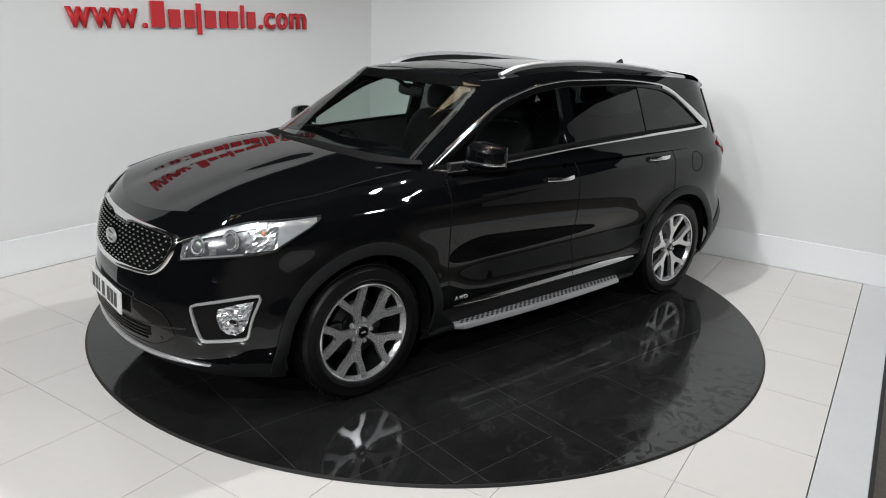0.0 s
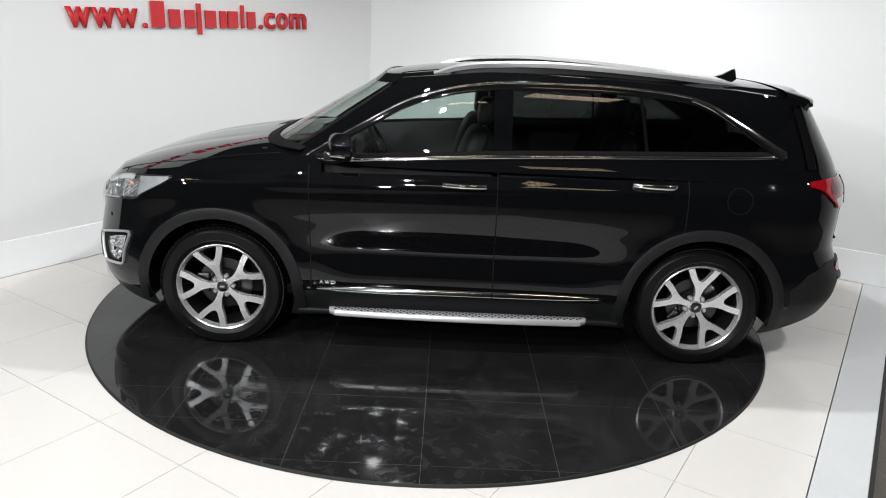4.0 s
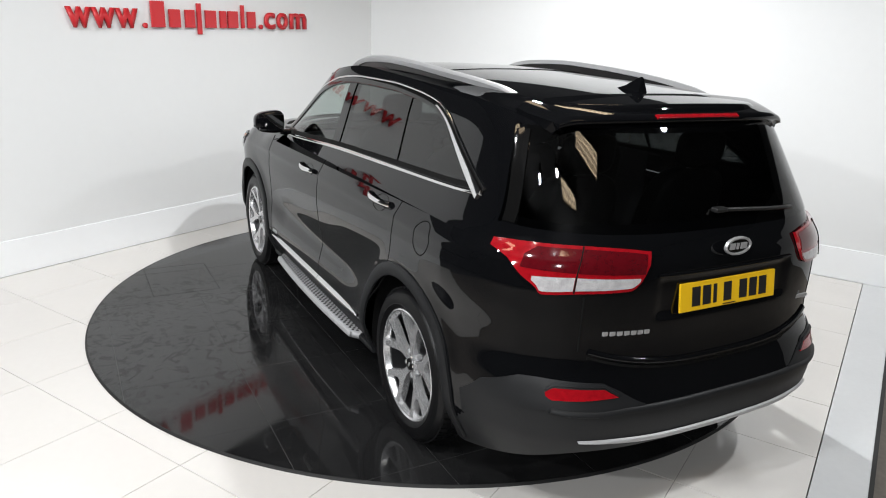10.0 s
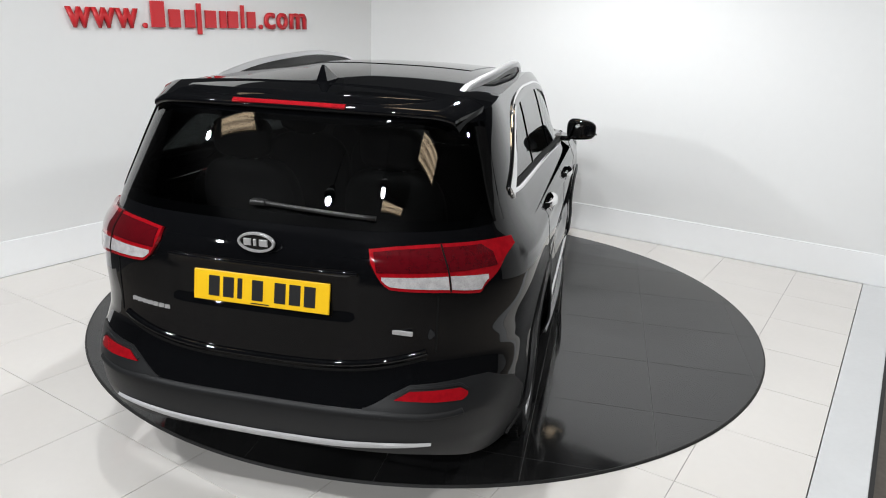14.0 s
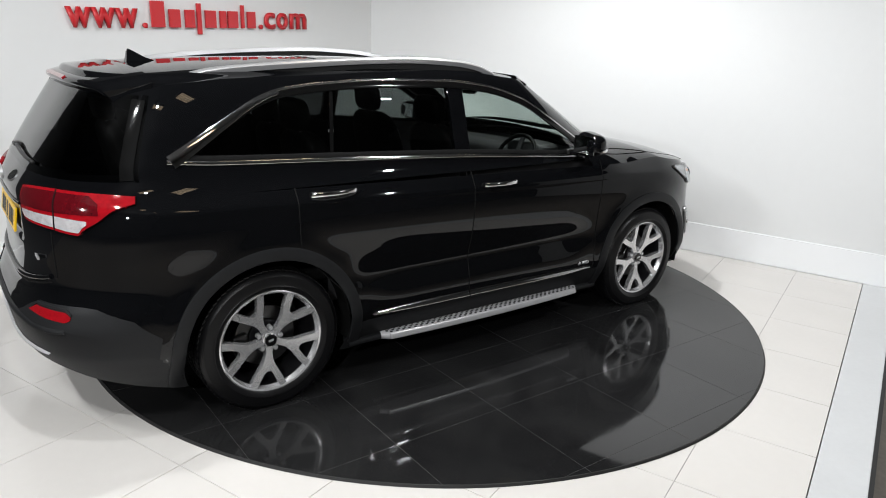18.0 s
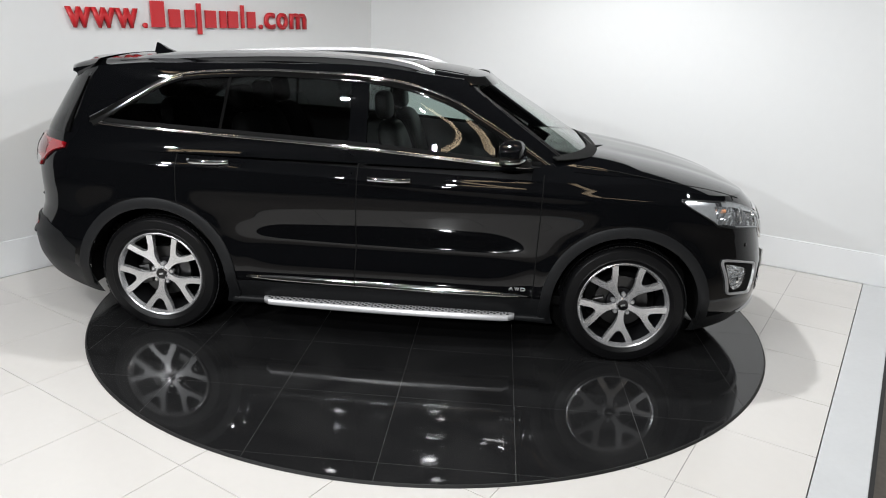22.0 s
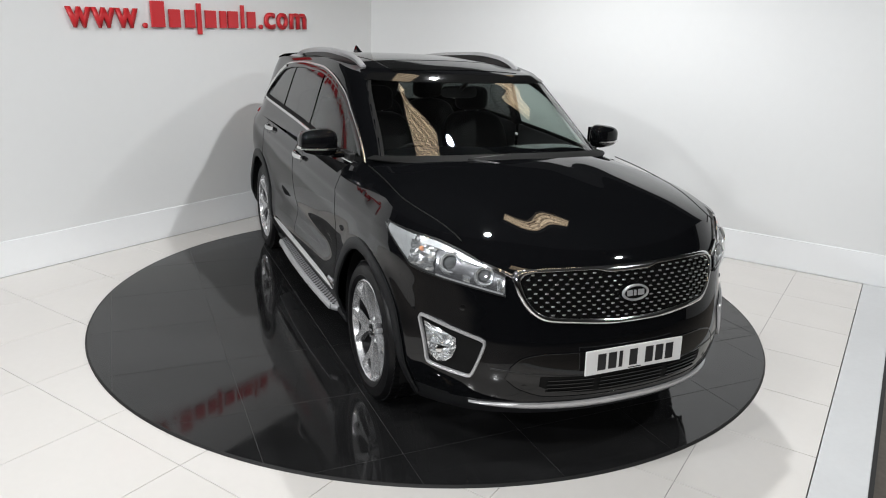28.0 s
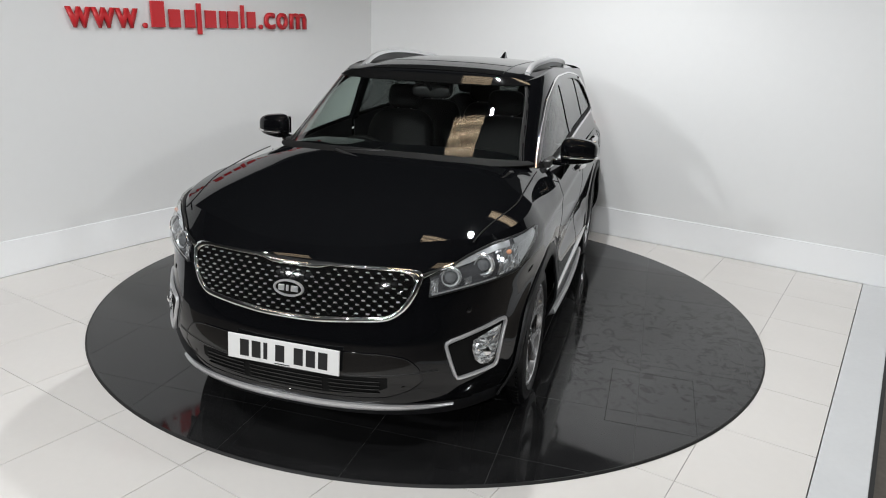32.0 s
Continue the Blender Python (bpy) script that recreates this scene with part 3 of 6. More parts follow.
def low_kind(x, y, z):
    ay = abs(y)
    for ax in (AXLE, -AXLE):
        if ay > 0.55 and math.hypot(x - ax, z - HUB_Z) < ARCH and z < 0.9:
            return ""
    if x < -1.5:
        if z < float(clad_rear(ay)) - 0.24 * smooth01(-2.2, -1.75, x):
            return "rear_clad"
        if x < -2.0 and z < 0.70 and ay < 0.85:
            return "rear_bumper"
        if x < -2.05 and ay < 0.62:
            return "tailgate_low"
        return "quarter_l" if y > 0 else "quarter_r"
    if x > 1.80 and z < 0.30:
        return "front_clad"
    if x > 1.78 and z < 0.86:
        return "front_bumper"
    if z < 0.365:
        return "sill_l" if y > 0 else "sill_r"
    if x > DOOR_F:
        return "wing_l" if y > 0 else "wing_r"
    if x > DOOR_M:
        return "door_fl" if y > 0 else "door_fr"
    if x > DOOR_R + 0.26 * smooth01(0.80, 0.45, z):
        return "door_rl" if y > 0 else "door_rr"
    return "quarter_l" if y > 0 else "quarter_r"


def kinds_of(g, f):
    c = (g[:-1, :-1] + g[1:, :-1] + g[:-1, 1:] + g[1:, 1:]) / 4
    return np.array([[f(*p) for p in row] for row in c], dtype=object)


low = mirrored(LOW)
low_n = mirrored(LOW_N0)
P_ = M["paint"]
LOW_SPEC = {
    "front_bumper": (P_, car, "", "front_bumper"), "front_clad": (M["clad"], car, "dark grey plastic bumper apron", "front_apron"),
    "rear_bumper": (P_, car, "", "rear_bumper"), "rear_clad": (M["clad"], car, "dark grey plastic rear bumper cladding", "rear_cladding"),
    "tailgate_low": (P_, car, "", "tailgate"), "quarter_l": (P_, car, "", "rear_quarter_panel"), "quarter_r": (P_, car, "", "rear_quarter_panel"),
    "sill_l": (M["clad"], car, "dark grey plastic sill", "sill"), "sill_r": (M["clad"], car, "dark grey plastic sill", "sill"),
    "wing_l": (P_, car, "", "front_wing"), "wing_r": (P_, car, "", "front_wing"), "door_fl": (P_, car, "", "front_door"), "door_fr": (P_, car, "", "front_door"),
    "door_rl": (P_, car, "", "rear_door"), "door_rr": (P_, car, "", "rear_door")}
lower = split_shell(low, low_n, kinds_of(low, low_kind), LOW_SPEC)

# bonnet: from its edge in to the cowl
edge = LOW[-1]
front_cols = int(np.argmax(edge[:, 0] < 0.80))
shrink = np.linspace(1, 0.0, 46) ** 0.9
HOOD = np.empty((len(shrink), front_cols, 3))
for k, s in enumerate(shrink):
    HOOD[k, :, 0] = 0.95 + (edge[:front_cols, 0] - 0.95) * s
    HOOD[k, :, 1] = edge[:front_cols, 1] * s
    HOOD[k, :, 2] = hood_z(HOOD[k, :, 0], HOOD[k, :, 1]) + (edge[:front_cols, 2] - hood_z(edge[:front_cols, 0], edge[:front_cols, 1])) * s**6
full = np.concatenate([HOOD[:, ::-1] * np.array([1, -1, 1]), HOOD[:, 1:]], axis=1)
fn = shell_normals(full)
if fn[10, full.shape[1] // 2, 2] < 0:
    fn = -fn
split_shell(full, fn, kinds_of(full, lambda x, y, z: "hood"), {"hood": (P_, car, "glossy black bonnet", "bonnet")})

# greenhouse: from the shoulder to the roof
up_levels = np.linspace(0, 1, 44)
TOPS = 380
UP = np.empty((len(up_levels), TOPS, 3))
for k, h in enumerate(up_levels):
    UP[k] = outline(TOPS, lambda x, y, h=h: 1.10 + h * (roof_edge(x) - 1.10), screen_x, NS, SF)
UP_N = shell_normals(UP)


def glass_y(x, z):
    """Half width of the greenhouse at x and z."""
    x, z = float(x), float(z)
    w = float(side_w(z))
    if x > SF:
        k = min((x - SF) / max(float(screen_x(z)) - SF, 1e-3), 0.9995)
        return w * (1 - k**NS) ** (1 / NS)
    if x < XSR:
        k = min((XSR - x) / (XSR - float(tail_x(z))), 0.9995)
        n = float(tail_power(z))
        return w * (1 - k**n) ** (1 / n)
    return w


def screen_at(y, z):
    """The windscreen's x at y and z."""
    w = float(side_w(z))
    return SF + (float(screen_x(z)) - SF) * max(1 - min(abs(y) / w, 0.9995) ** NS, 1e-6) ** (1 / NS)


# outline of the side windows, in x and z
dlo_low = table((-1.80, 1.246), (-1.60, 1.232), (-1.05, 1.212), (-0.25, 1.182), (0.40, 1.143), (0.63, 1.127), (0.93, 1.112))
dlo_top = table((-1.79, 1.252), (-1.70, 1.305), (-1.545, 1.400), (-1.36, 1.502), (-1.236, 1.540), (-1.0, 1.566), (-0.69, 1.580), (-0.28, 1.577), (0.0, 1.552), (0.297, 1.476),
                (0.54, 1.350), (0.75, 1.226), (0.93, 1.116))


def in_side_window(x, z, grow=0.0):
    return -1.79 - grow < x < 0.92 + grow and float(dlo_low(x)) - grow < z < float(dlo_top(x)) + grow


def up_kind(x, y, z):
    if abs(y) > 0.40 and in_side_window(x, z, -0.018) and abs(y) > glass_y(x, z) - 0.03:
        return ""
    if x > 0.2 and abs(y) < glass_half(z) and z < SCREEN_TOP - 0.012:
        return ""
    if x < -1.78 and abs(y) < rear_half(z) and 1.20 < z < 1.50:
        return ""
    if x < -1.9 and abs(y) < 0.70:
        return "tailgate"
    return "pillars"


SCREEN_TOP = 1.565


def glass_half(z):
    return float(side_w(z)) - 0.135 + 0.03 * float(smooth01(1.12, 1.56, z))


def rear_half(z):
    return float(side_w(z)) - 0.062


split_shell(mirrored(UP), mirrored(UP_N), kinds_of(mirrored(UP), up_kind),
            {"pillars": (P_, car, "glossy black window pillars and roof sides", "roof_frame"), "tailgate": (P_, car, "", "tailgate_frame")})

# roof
edge = UP[-1]
shrink = np.linspace(1, 0.0, 40)
ROOF = np.empty((len(shrink), TOPS, 3))
for k, s in enumerate(shrink):
    mid = np.clip(edge[:, 0], -1.75, 0.25)
    ROOF[k, :, 0] = mid + (edge[:, 0] - mid) * s
    ROOF[k, :, 1] = edge[:, 1] * s
    z = roof_mid(ROOF[k, :, 0]) - 0.035 * np.abs(ROOF[k, :, 1] / 0.64) ** 2.5
    ROOF[k, :, 2] = edge[:, 2] + (z - edge[:, 2]) * smooth01(1.0, 0.82, s)
full = mirrored(ROOF)
fn = shell_normals(full)
fn = np.where(fn[:, :, 2:3] < 0, -fn, fn)
split_shell(full, fn, kinds_of(full, lambda x, y, z: "roof"), {"roof": (P_, car, "glossy black roof with a glass panel", "roof")})


# ---- car parts: helpers ----
def sweep(points, normals, section, closed=False, taper=None):
    """A strip along points: section is a list of (across, out) pairs; across lies square to the path on the surface, out along the normal."""
    p, n = np.array(points, float), np.array(normals, float)
    n /= np.linalg.norm(n, axis=1, keepdims=True)
    t = np.gradient(p, axis=0) if not closed else np.roll(p, -1, 0) - np.roll(p, 1, 0)
    t /= np.maximum(np.linalg.norm(t, axis=1, keepdims=True), 1e-9)
    a = np.cross(n, t)
    a /= np.maximum(np.linalg.norm(a, axis=1, keepdims=True), 1e-9)
    m, k = len(p), len(section)
    verts = [p[i] + a[i] * u * (taper[i] if taper is not None else 1) + n[i] * v for i in range(m) for u, v in section]
    faces = []
    for i in range(m if closed else m - 1):
        q = (i + 1) % m
        for j in range(k):
            faces.append((i * k + j, i * k + (j + 1) % k, q * k + (j + 1) % k, q * k + j))
    if not closed:
        faces += [tuple(range(k))[::-1], tuple((m - 1) * k + j for j in range(k))]
    return verts, faces


def bar(w, h, r=0.3, base=-0.004):
    """Section of a rounded strip, w across and h proud."""
    return [(-w / 2, base), (-w / 2, h * (1 - r)), (-w / 2 * (1 - r), h), (w / 2 * (1 - r), h), (w / 2, h * (1 - r)), (w / 2, base)]


def strip(name, points, normals, w, h, material, parent, label="", closed=False, r=0.3, base=-0.004, taper=None):
    v, f = sweep(points, normals, bar(w, h, r, base), closed, taper)
    ob = piece(name, v, f, material, parent, label)
    ob.data.set_sharp_from_angle(angle=radians(50))
    return ob


def tube(name, points, radius, material, parent, label="", steps=10, closed=False):
    p = np.array(points, float)
    up = np.tile([0.0, 0.0, 1.0], (len(p), 1))
    t = np.gradient(p, axis=0)
    up[np.abs(t[:, 2]) > 0.9 * np.linalg.norm(t, axis=1)] = (1, 0, 0)
    section = [(radius * math.cos(2 * math.pi * k / steps), radius * math.sin(2 * math.pi * k / steps)) for k in range(steps)]
    n = np.cross(t, np.cross(up, t))
    v, f = sweep(p, n, section, closed)
    return piece(name, v, f, material, parent, label)


def grid_piece(name, g, material, parent, label="", both=0.0):
    """A sheet over a grid of points; both: its thickness, if it is to have one."""
    r, c = g.shape[:2]
    faces = [(i * c + j, i * c + j + 1, (i + 1) * c + j + 1, (i + 1) * c + j) for i in range(r - 1) for j in range(c - 1)]
    verts = g.reshape(-1, 3).tolist()
    if both:
        n = shell_normals(g).reshape(-1, 3) * both
        m = len(verts)
        verts += (g.reshape(-1, 3) - n).tolist()
        faces += [tuple(m + i for i in f[::-1]) for f in faces]
        rim = [i for i in range(c)] + [i * c + c - 1 for i in range(1, r)] + [(r - 1) * c + j for j in range(c - 2, -1, -1)] + [i * c for i in range(r - 2, 0, -1)]
        faces += [(rim[(k + 1) % len(rim)], rim[k], m + rim[k], m + rim[(k + 1) % len(rim)]) for k in range(len(rim))]
    ob = piece(name, verts, faces, material, parent, label)
    if both:
        ob.data.set_sharp_from_angle(angle=radians(45))
    return ob


def flipped(g):
    return g[:, ::-1] * np.array([1, -1, 1])


ARC = np.concatenate([[0], np.cumsum(np.linalg.norm(np.diff(LOW[32], axis=0), axis=1))])


def nose_point(s, z, out=0.0):
    """A point of the front and side skin: s metres round from the middle of the nose, at height z."""
    j = s / ARC[-1] * (STEPS - 1)
    j0 = int(min(max(math.floor(j), 0), STEPS - 2))
    f = j - j0
    col = LOW[:, j0] * (1 - f) + LOW[:, j0 + 1] * f
    nrm = LOW_N0[:, j0] * (1 - f) + LOW_N0[:, j0 + 1] * f
    p = np.array([np.interp(z, col[:, 2], col[:, k]) for k in (0, 1)] + [z])
    if z > col[-1, 2]:
        p = col[-1].copy()
        p[2] = z
    n = np.array([np.interp(z, col[:, 2], nrm[:, k]) for k in range(3)])
    n /= np.linalg.norm(n)
    return p + n * out, n


def tail_point(phi, z, out=0.0):
    """A point of the tail's skin; phi from pi / 2 (side) to pi (middle of the rear)."""
    def at(f, h):
        x, y = ring(np.array([h]), np.array([f]), nose_x, NF, XSF)
        return np.array([x[0], y[0], h])
    p = at(phi, z)
    du, dv = at(min(phi + 0.004, math.pi), z) - at(phi - 0.004, z), at(phi, z + 0.005) - at(phi, z - 0.005)
    n = np.cross(du, dv)
    n /= np.linalg.norm(n)
    return p + n * out, n


def tail_phi(z, x=None, y=None):
    if y is not None:
        return math.pi - math.asin(min((y / float(side_w(z))) ** (float(tail_power(z)) / 2), 1))
    return math.pi - math.acos(min(((XSR - x) / (XSR - float(tail_x(z)))) ** (float(tail_power(z)) / 2), 1))


def skin(point, us, lows, highs, rows, out=0.0):
    """A sheet on the skin: for each u from its low to its high height."""
    return np.array([[point(u, lo + (hi - lo) * k / (rows - 1), out)[0] for u, lo, hi in zip(us, lows, highs)] for k in range(rows)])


def both_sides(name, g, material, parent, label="", both=0.0):
    """The sheet and its mirror image."""
    return grid_piece(name, g, material, parent, label, both), grid_piece(name, flipped(g), material, parent, label, both)


def mirror_strip(name, points, normals, w, h, material, parent, label="", closed=False, r=0.3, taper=None):
    p, n = np.array(points, float), np.array(normals, float)
    a = strip(name, p, n, w, h, material, parent, label, closed, r, taper=taper)
    f = np.array([1, -1, 1])
    b = strip(name, (p * f)[::-1], (n * f)[::-1], w, h, material, parent, label, closed, r, taper=None if taper is None else taper[::-1])
    return a, b


# ---- wheels ----
def spoke_bmesh():
    bm = bmesh.new()
    half = [(0.030, 0.0220), (0.048, 0.0175), (0.072, 0.0160), (0.095, 0.0190), (0.118, 0.0265), (0.140, 0.0380), (0.165, 0.0550), (0.190, 0.0705), (0.220, 0.0865), (0.238, 0.0950), (0.245, 0.0590), (0.220, 0.0475), (0.195, 0.0340), (0.175, 0.0215), (0.165, 0.0120)]
    outline_ = [(r, t) for r, t in half] + [(0.163, 0.0)] + [(r, -t) for r, t in reversed(half)]
    dish = lambda r: 0.078 + 0.028 * (r / 0.24) ** 1.5
    face = bm.faces.new([bm.verts.new((r, dish(r), t)) for r, t in outline_])
    bm.normal_update()
    if face.normal.y < 0:
        bmesh.ops.reverse_faces(bm, faces=[face])
    out = bmesh.ops.inset_region(bm, faces=[face], thickness=0.0065, depth=0.0045)
    rim_edges = [e for e in bm.edges if e.is_boundary]
    ext = bmesh.ops.extrude_edge_only(bm, edges=rim_edges)
    for v in ext["geom"]:
        if isinstance(v, bmesh.types.BMVert):
            v.co.y -= 0.032
    bmesh.ops.triangulate(bm, faces=[f for f in bm.faces if len(f.verts) > 4])
    bmesh.ops.recalc_face_normals(bm, faces=bm.faces[:])
    return bm


def tread_bmesh():
    bm = bmesh.new()
    for k in range(72):
        a = 2 * math.pi * k / 72
        for y, w, sk in ((-0.078, 0.026, 0.3), (-0.026, 0.02, -0.2), (0.026, 0.02, 0.2), (0.078, 0.026, -0.3)):
            m = Matrix.Rotation(a, 4, "Y") @ Matrix.Translation((WHEEL_R - 0.0022, y, 0)) @ Matrix.Rotation(sk, 4, "X") @ Matrix.Diagonal((0.006, w * 1.5, 0.024, 1))
            bmesh.ops.create_cube(bm, size=1, matrix=m)
    return bm


def wheel():
    w = new("wheel")
    tyre = part("tyre", lathe([(0.246, -0.10), (0.256, -0.112), (0.275, -0.120), (0.31, -0.124), (0.338, -0.116), (0.352, -0.104), (0.357, -0.088), (0.359, -0.045), (0.355, -0.042), (0.355, -0.034),
                        (0.359, -0.031), (0.359, 0.031), (0.355, 0.034), (0.355, 0.042), (0.359, 0.045), (0.357, 0.088), (0.352, 0.104), (0.338, 0.116), (0.335, 0.1185), (0.331, 0.1185),
                        (0.31, 0.124), (0.29, 0.1235), (0.287, 0.1255), (0.283, 0.1235), (0.275, 0.120), (0.262, 0.112), (0.252, 0.10), (0.246, -0.10)], 96), M["tyre"], w, smooth=True)
    tread = part("tread", tread_bmesh(), M["tyre"], tyre)
    part("rim", lathe([(0.262, 0.106), (0.2635, 0.113), (0.258, 0.116), (0.251, 0.112), (0.245, 0.098), (0.240, 0.088), (0.242, 0.08), (0.262, 0.075), (0.262, 0.106)], 96), M["alloy"], w, smooth=True)
    part("barrel", lathe([(0.245, 0.09), (0.238, 0.05), (0.222, 0.0), (0.215, -0.06), (0.228, -0.095), (0.246, -0.10), (0.248, 0.088), (0.245, 0.09)], 72), M["alloy_dark"], w, smooth=True)
    me = None
    for k in range(5):
        if me is None:
            ob = part("spoke", spoke_bmesh(), M["alloy"], w, smooth=True)
            me = ob.data
        else:
            ob = new("spoke", me)
            ob.parent = w
        ob.matrix_basis = Matrix.Rotation(-2 * math.pi * k / 5, 4, "Y")
    part("hub", lathe([(0.0, 0.03), (0.047, 0.03), (0.047, 0.072), (0.043, 0.081), (0.034, 0.086), (0.0, 0.086)], 40), M["alloy"], w, smooth=True)
    part("hub_dish", lathe([(0.0, 0.035), (0.085, 0.035), (0.090, 0.028), (0.0, 0.028)], 40), M["alloy_dark"], w, "graphite dish behind the spokes", smooth=True)
    cap = part("centre_cap", lathe([(0.031, 0.083), (0.031, 0.092), (0.028, 0.096), (0.0, 0.097)], 32), M["gloss"], w, "gloss black centre cap", smooth=True)
    part("cap_ring", lathe([(0.0285, 0.092), (0.031, 0.096), (0.033, 0.092), (0.031, 0.088), (0.0285, 0.092)], 32), M["chrome"], cap)
    part("cap_mark", box(-0.013, 0.013, 0.095, 0.0985, -0.005, 0.005), M["satin"], cap)
    nut = None
    for k in range(5):
        a = 2 * math.pi * (k + 0.5) / 5
        if nut is None:
            ob = part("wheel_nut", lathe([(0.0, 0.07), (0.0145, 0.07), (0.0135, 0.094), (0.009, 0.101), (0.0, 0.101)], 6), M["satin"], w, "steel wheel nut" if k == 0 else "")
            nut = ob.data
        else:
            ob = new("wheel_nut", nut)
            ob.parent = w
        ob.location = (0.059 * math.cos(a), -0.014, 0.059 * math.sin(a))
    part("brake_disc", lathe([(0.06, 0.0), (0.155, 0.0), (0.155, 0.02), (0.06, 0.02), (0.06, 0.0)], 48), M["steel"], w, "grey steel brake disc")
    part("brake_caliper", box(0.09, 0.165, -0.02, 0.045, -0.06, 0.06, 0.01), M["steel"], w)
    part("hub_carrier", lathe([(0.0, -0.1), (0.07, -0.1), (0.09, 0.0), (0.0, 0.0)], 24), M["plastic"], w)
    return w


first = wheel()
first.parent = car
TRACK = 0.795
SPOKE_TURN = {(1, 1): 0.0, (1, -1): 16.0, (-1, 1): 51.0, (-1, -1): 12.0}
first.matrix_basis = pose(AXLE, TRACK, HUB_Z)
for x, s in ((1, -1), (-1, 1), (-1, -1)):
    w = copy_thing(first, Matrix.Identity(4))
    w.matrix_basis = pose(x * AXLE, s * TRACK, HUB_Z, 0, 0, 0 if s > 0 else 180) @ Matrix.Rotation(radians(SPOKE_TURN[x, s]), 4, "Y")

# wheel arches: liner inside, plastic lip outside
for ax, lo_f, lo_b in ((AXLE, 0.27, 0.22), (-AXLE, 0.24, 0.22)):
    for s in (1, -1):
        angles = np.linspace(radians(-12), radians(192), 60)
        g = np.array([[(ax + 0.44 * math.cos(a), s * y, HUB_Z + 0.44 * math.sin(a)) for a in angles] for y in (0.52, 0.60, 0.75, 0.895)])
        grid_piece("wheel_arch_liner", g if s < 0 else g[:, ::-1], M["seam"], car, both=0.004)
        disc_g = np.array([[(ax + r * math.cos(a), s * 0.52, HUB_Z + r * math.sin(a)) for a in np.linspace(0, 2 * math.pi, 40)] for r in (0.05, 0.45)])
        grid_piece("inner_wing", disc_g, M["seam"], car)
    pts, nrm = [], []
    for a in np.linspace(radians(-14), radians(194), 72):
        r = 0.455 + 0.012 * max(0, -math.sin(a)) * 6
        x, z = ax + r * math.cos(a), max(HUB_Z + r * math.sin(a), 0.205)
        y = side_y(x, z)
        n = np.array([0.06 * math.cos(a), 1.0, 0.05 * math.sin(a)])
        pts.append((x, y + 0.003, z))
        nrm.append(n)
    mirror_strip("wheel_arch_trim", pts, nrm, 0.062, 0.010, M["clad"], car, "matt dark grey plastic wheel arch trim", r=0.35)

# closed floor under the body
part("underbody", box(-2.15, 2.05, -0.52, 0.52, 0.24, 0.34, 0.02), M["seam"], car)
part("underbody_middle", box(-0.93, 0.93, -0.86, 0.86, 0.215, 0.30, 0.02), M["seam"], car)
part("bulkhead", box(1.18, 1.24, -0.80, 0.80, 0.3, 1.04), M["seam"], car)


# ---- windows ----
def side_pane(name, x0, x1, material, label, cols=26, rows=9, lean0=0.0, lean1=0.0):
    g = np.empty((rows, cols, 3))
    for j in range(cols):
        xb = x0 + (x1 - x0) * j / (cols - 1)
        for i in range(rows):
            f = i / (rows - 1)
            x = xb + (lean0 * (1 - j / (cols - 1)) + lean1 * j / (cols - 1)) * f
            lo, hi = float(dlo_low(x)) + 0.006, float(dlo_top(x)) - 0.006
            z = lo + (max(hi, lo + 0.001) - lo) * f
            g[i, j] = (x, glass_y(x, z) - 0.007, z)
    for sg in (1, -1):
        q = g if sg > 0 else g * np.array([1, -1, 1])
        ob = grid_piece(name, q[:, ::-1] if sg > 0 else q, material, car, label)
        ob.visible_shadow = False


side_pane("front_side_window", -0.155, 0.90, M["side_glass"], "clear side window", 40)
side_pane("rear_side_window", -1.008, -0.248, M["privacy"], "dark privacy glass", 26, lean0=0.05)
side_pane("quarter_window", -1.775, -1.022, M["privacy"], "dark privacy glass", 26, lean1=0.05)


def side_path(zf, x0, x1, count, lift=0.0):
    pts, nrm = [], []
    for x in np.linspace(x0, x1, count):
        z = float(zf(x)) + lift
        y = glass_y(x, z)
        pts.append((x, y, z))
        nrm.append((0.0, 1.0, 0.42))
    return pts, nrm


# black frame and chrome surround of the side windows
p, n = side_path(dlo_low, -1.77, 0.90, 90, 0.022)
mirror_strip("window_rubber", p, n, 0.024, 0.003, M["seam"], car)
p, n = side_path(dlo_top, -1.74, 0.88, 110, -0.02)
mirror_strip("window_frame", p, n, 0.034, 0.004, M["gloss"], car)
p, n = side_path(dlo_low, -1.80, 0.935, 90)
mirror_strip("waist_chrome", p, n, 0.017, 0.007, M["chrome"], car, "bright chrome waist strip")
p, n = side_path(dlo_top, -1.70, 0.925, 120, 0.002)
mirror_strip("window_chrome", p, n, 0.013, 0.007, M["chrome"], car, "bright chrome window surround")
p, n = side_path(dlo_top, -1.785, -1.25, 40, -0.012)
mirror_strip("rear_window_chrome", p, n, 0.062, 0.012, M["chrome"], car, "broad chrome corner of the window surround", taper=list(np.linspace(1.0, 0.3, 40)))
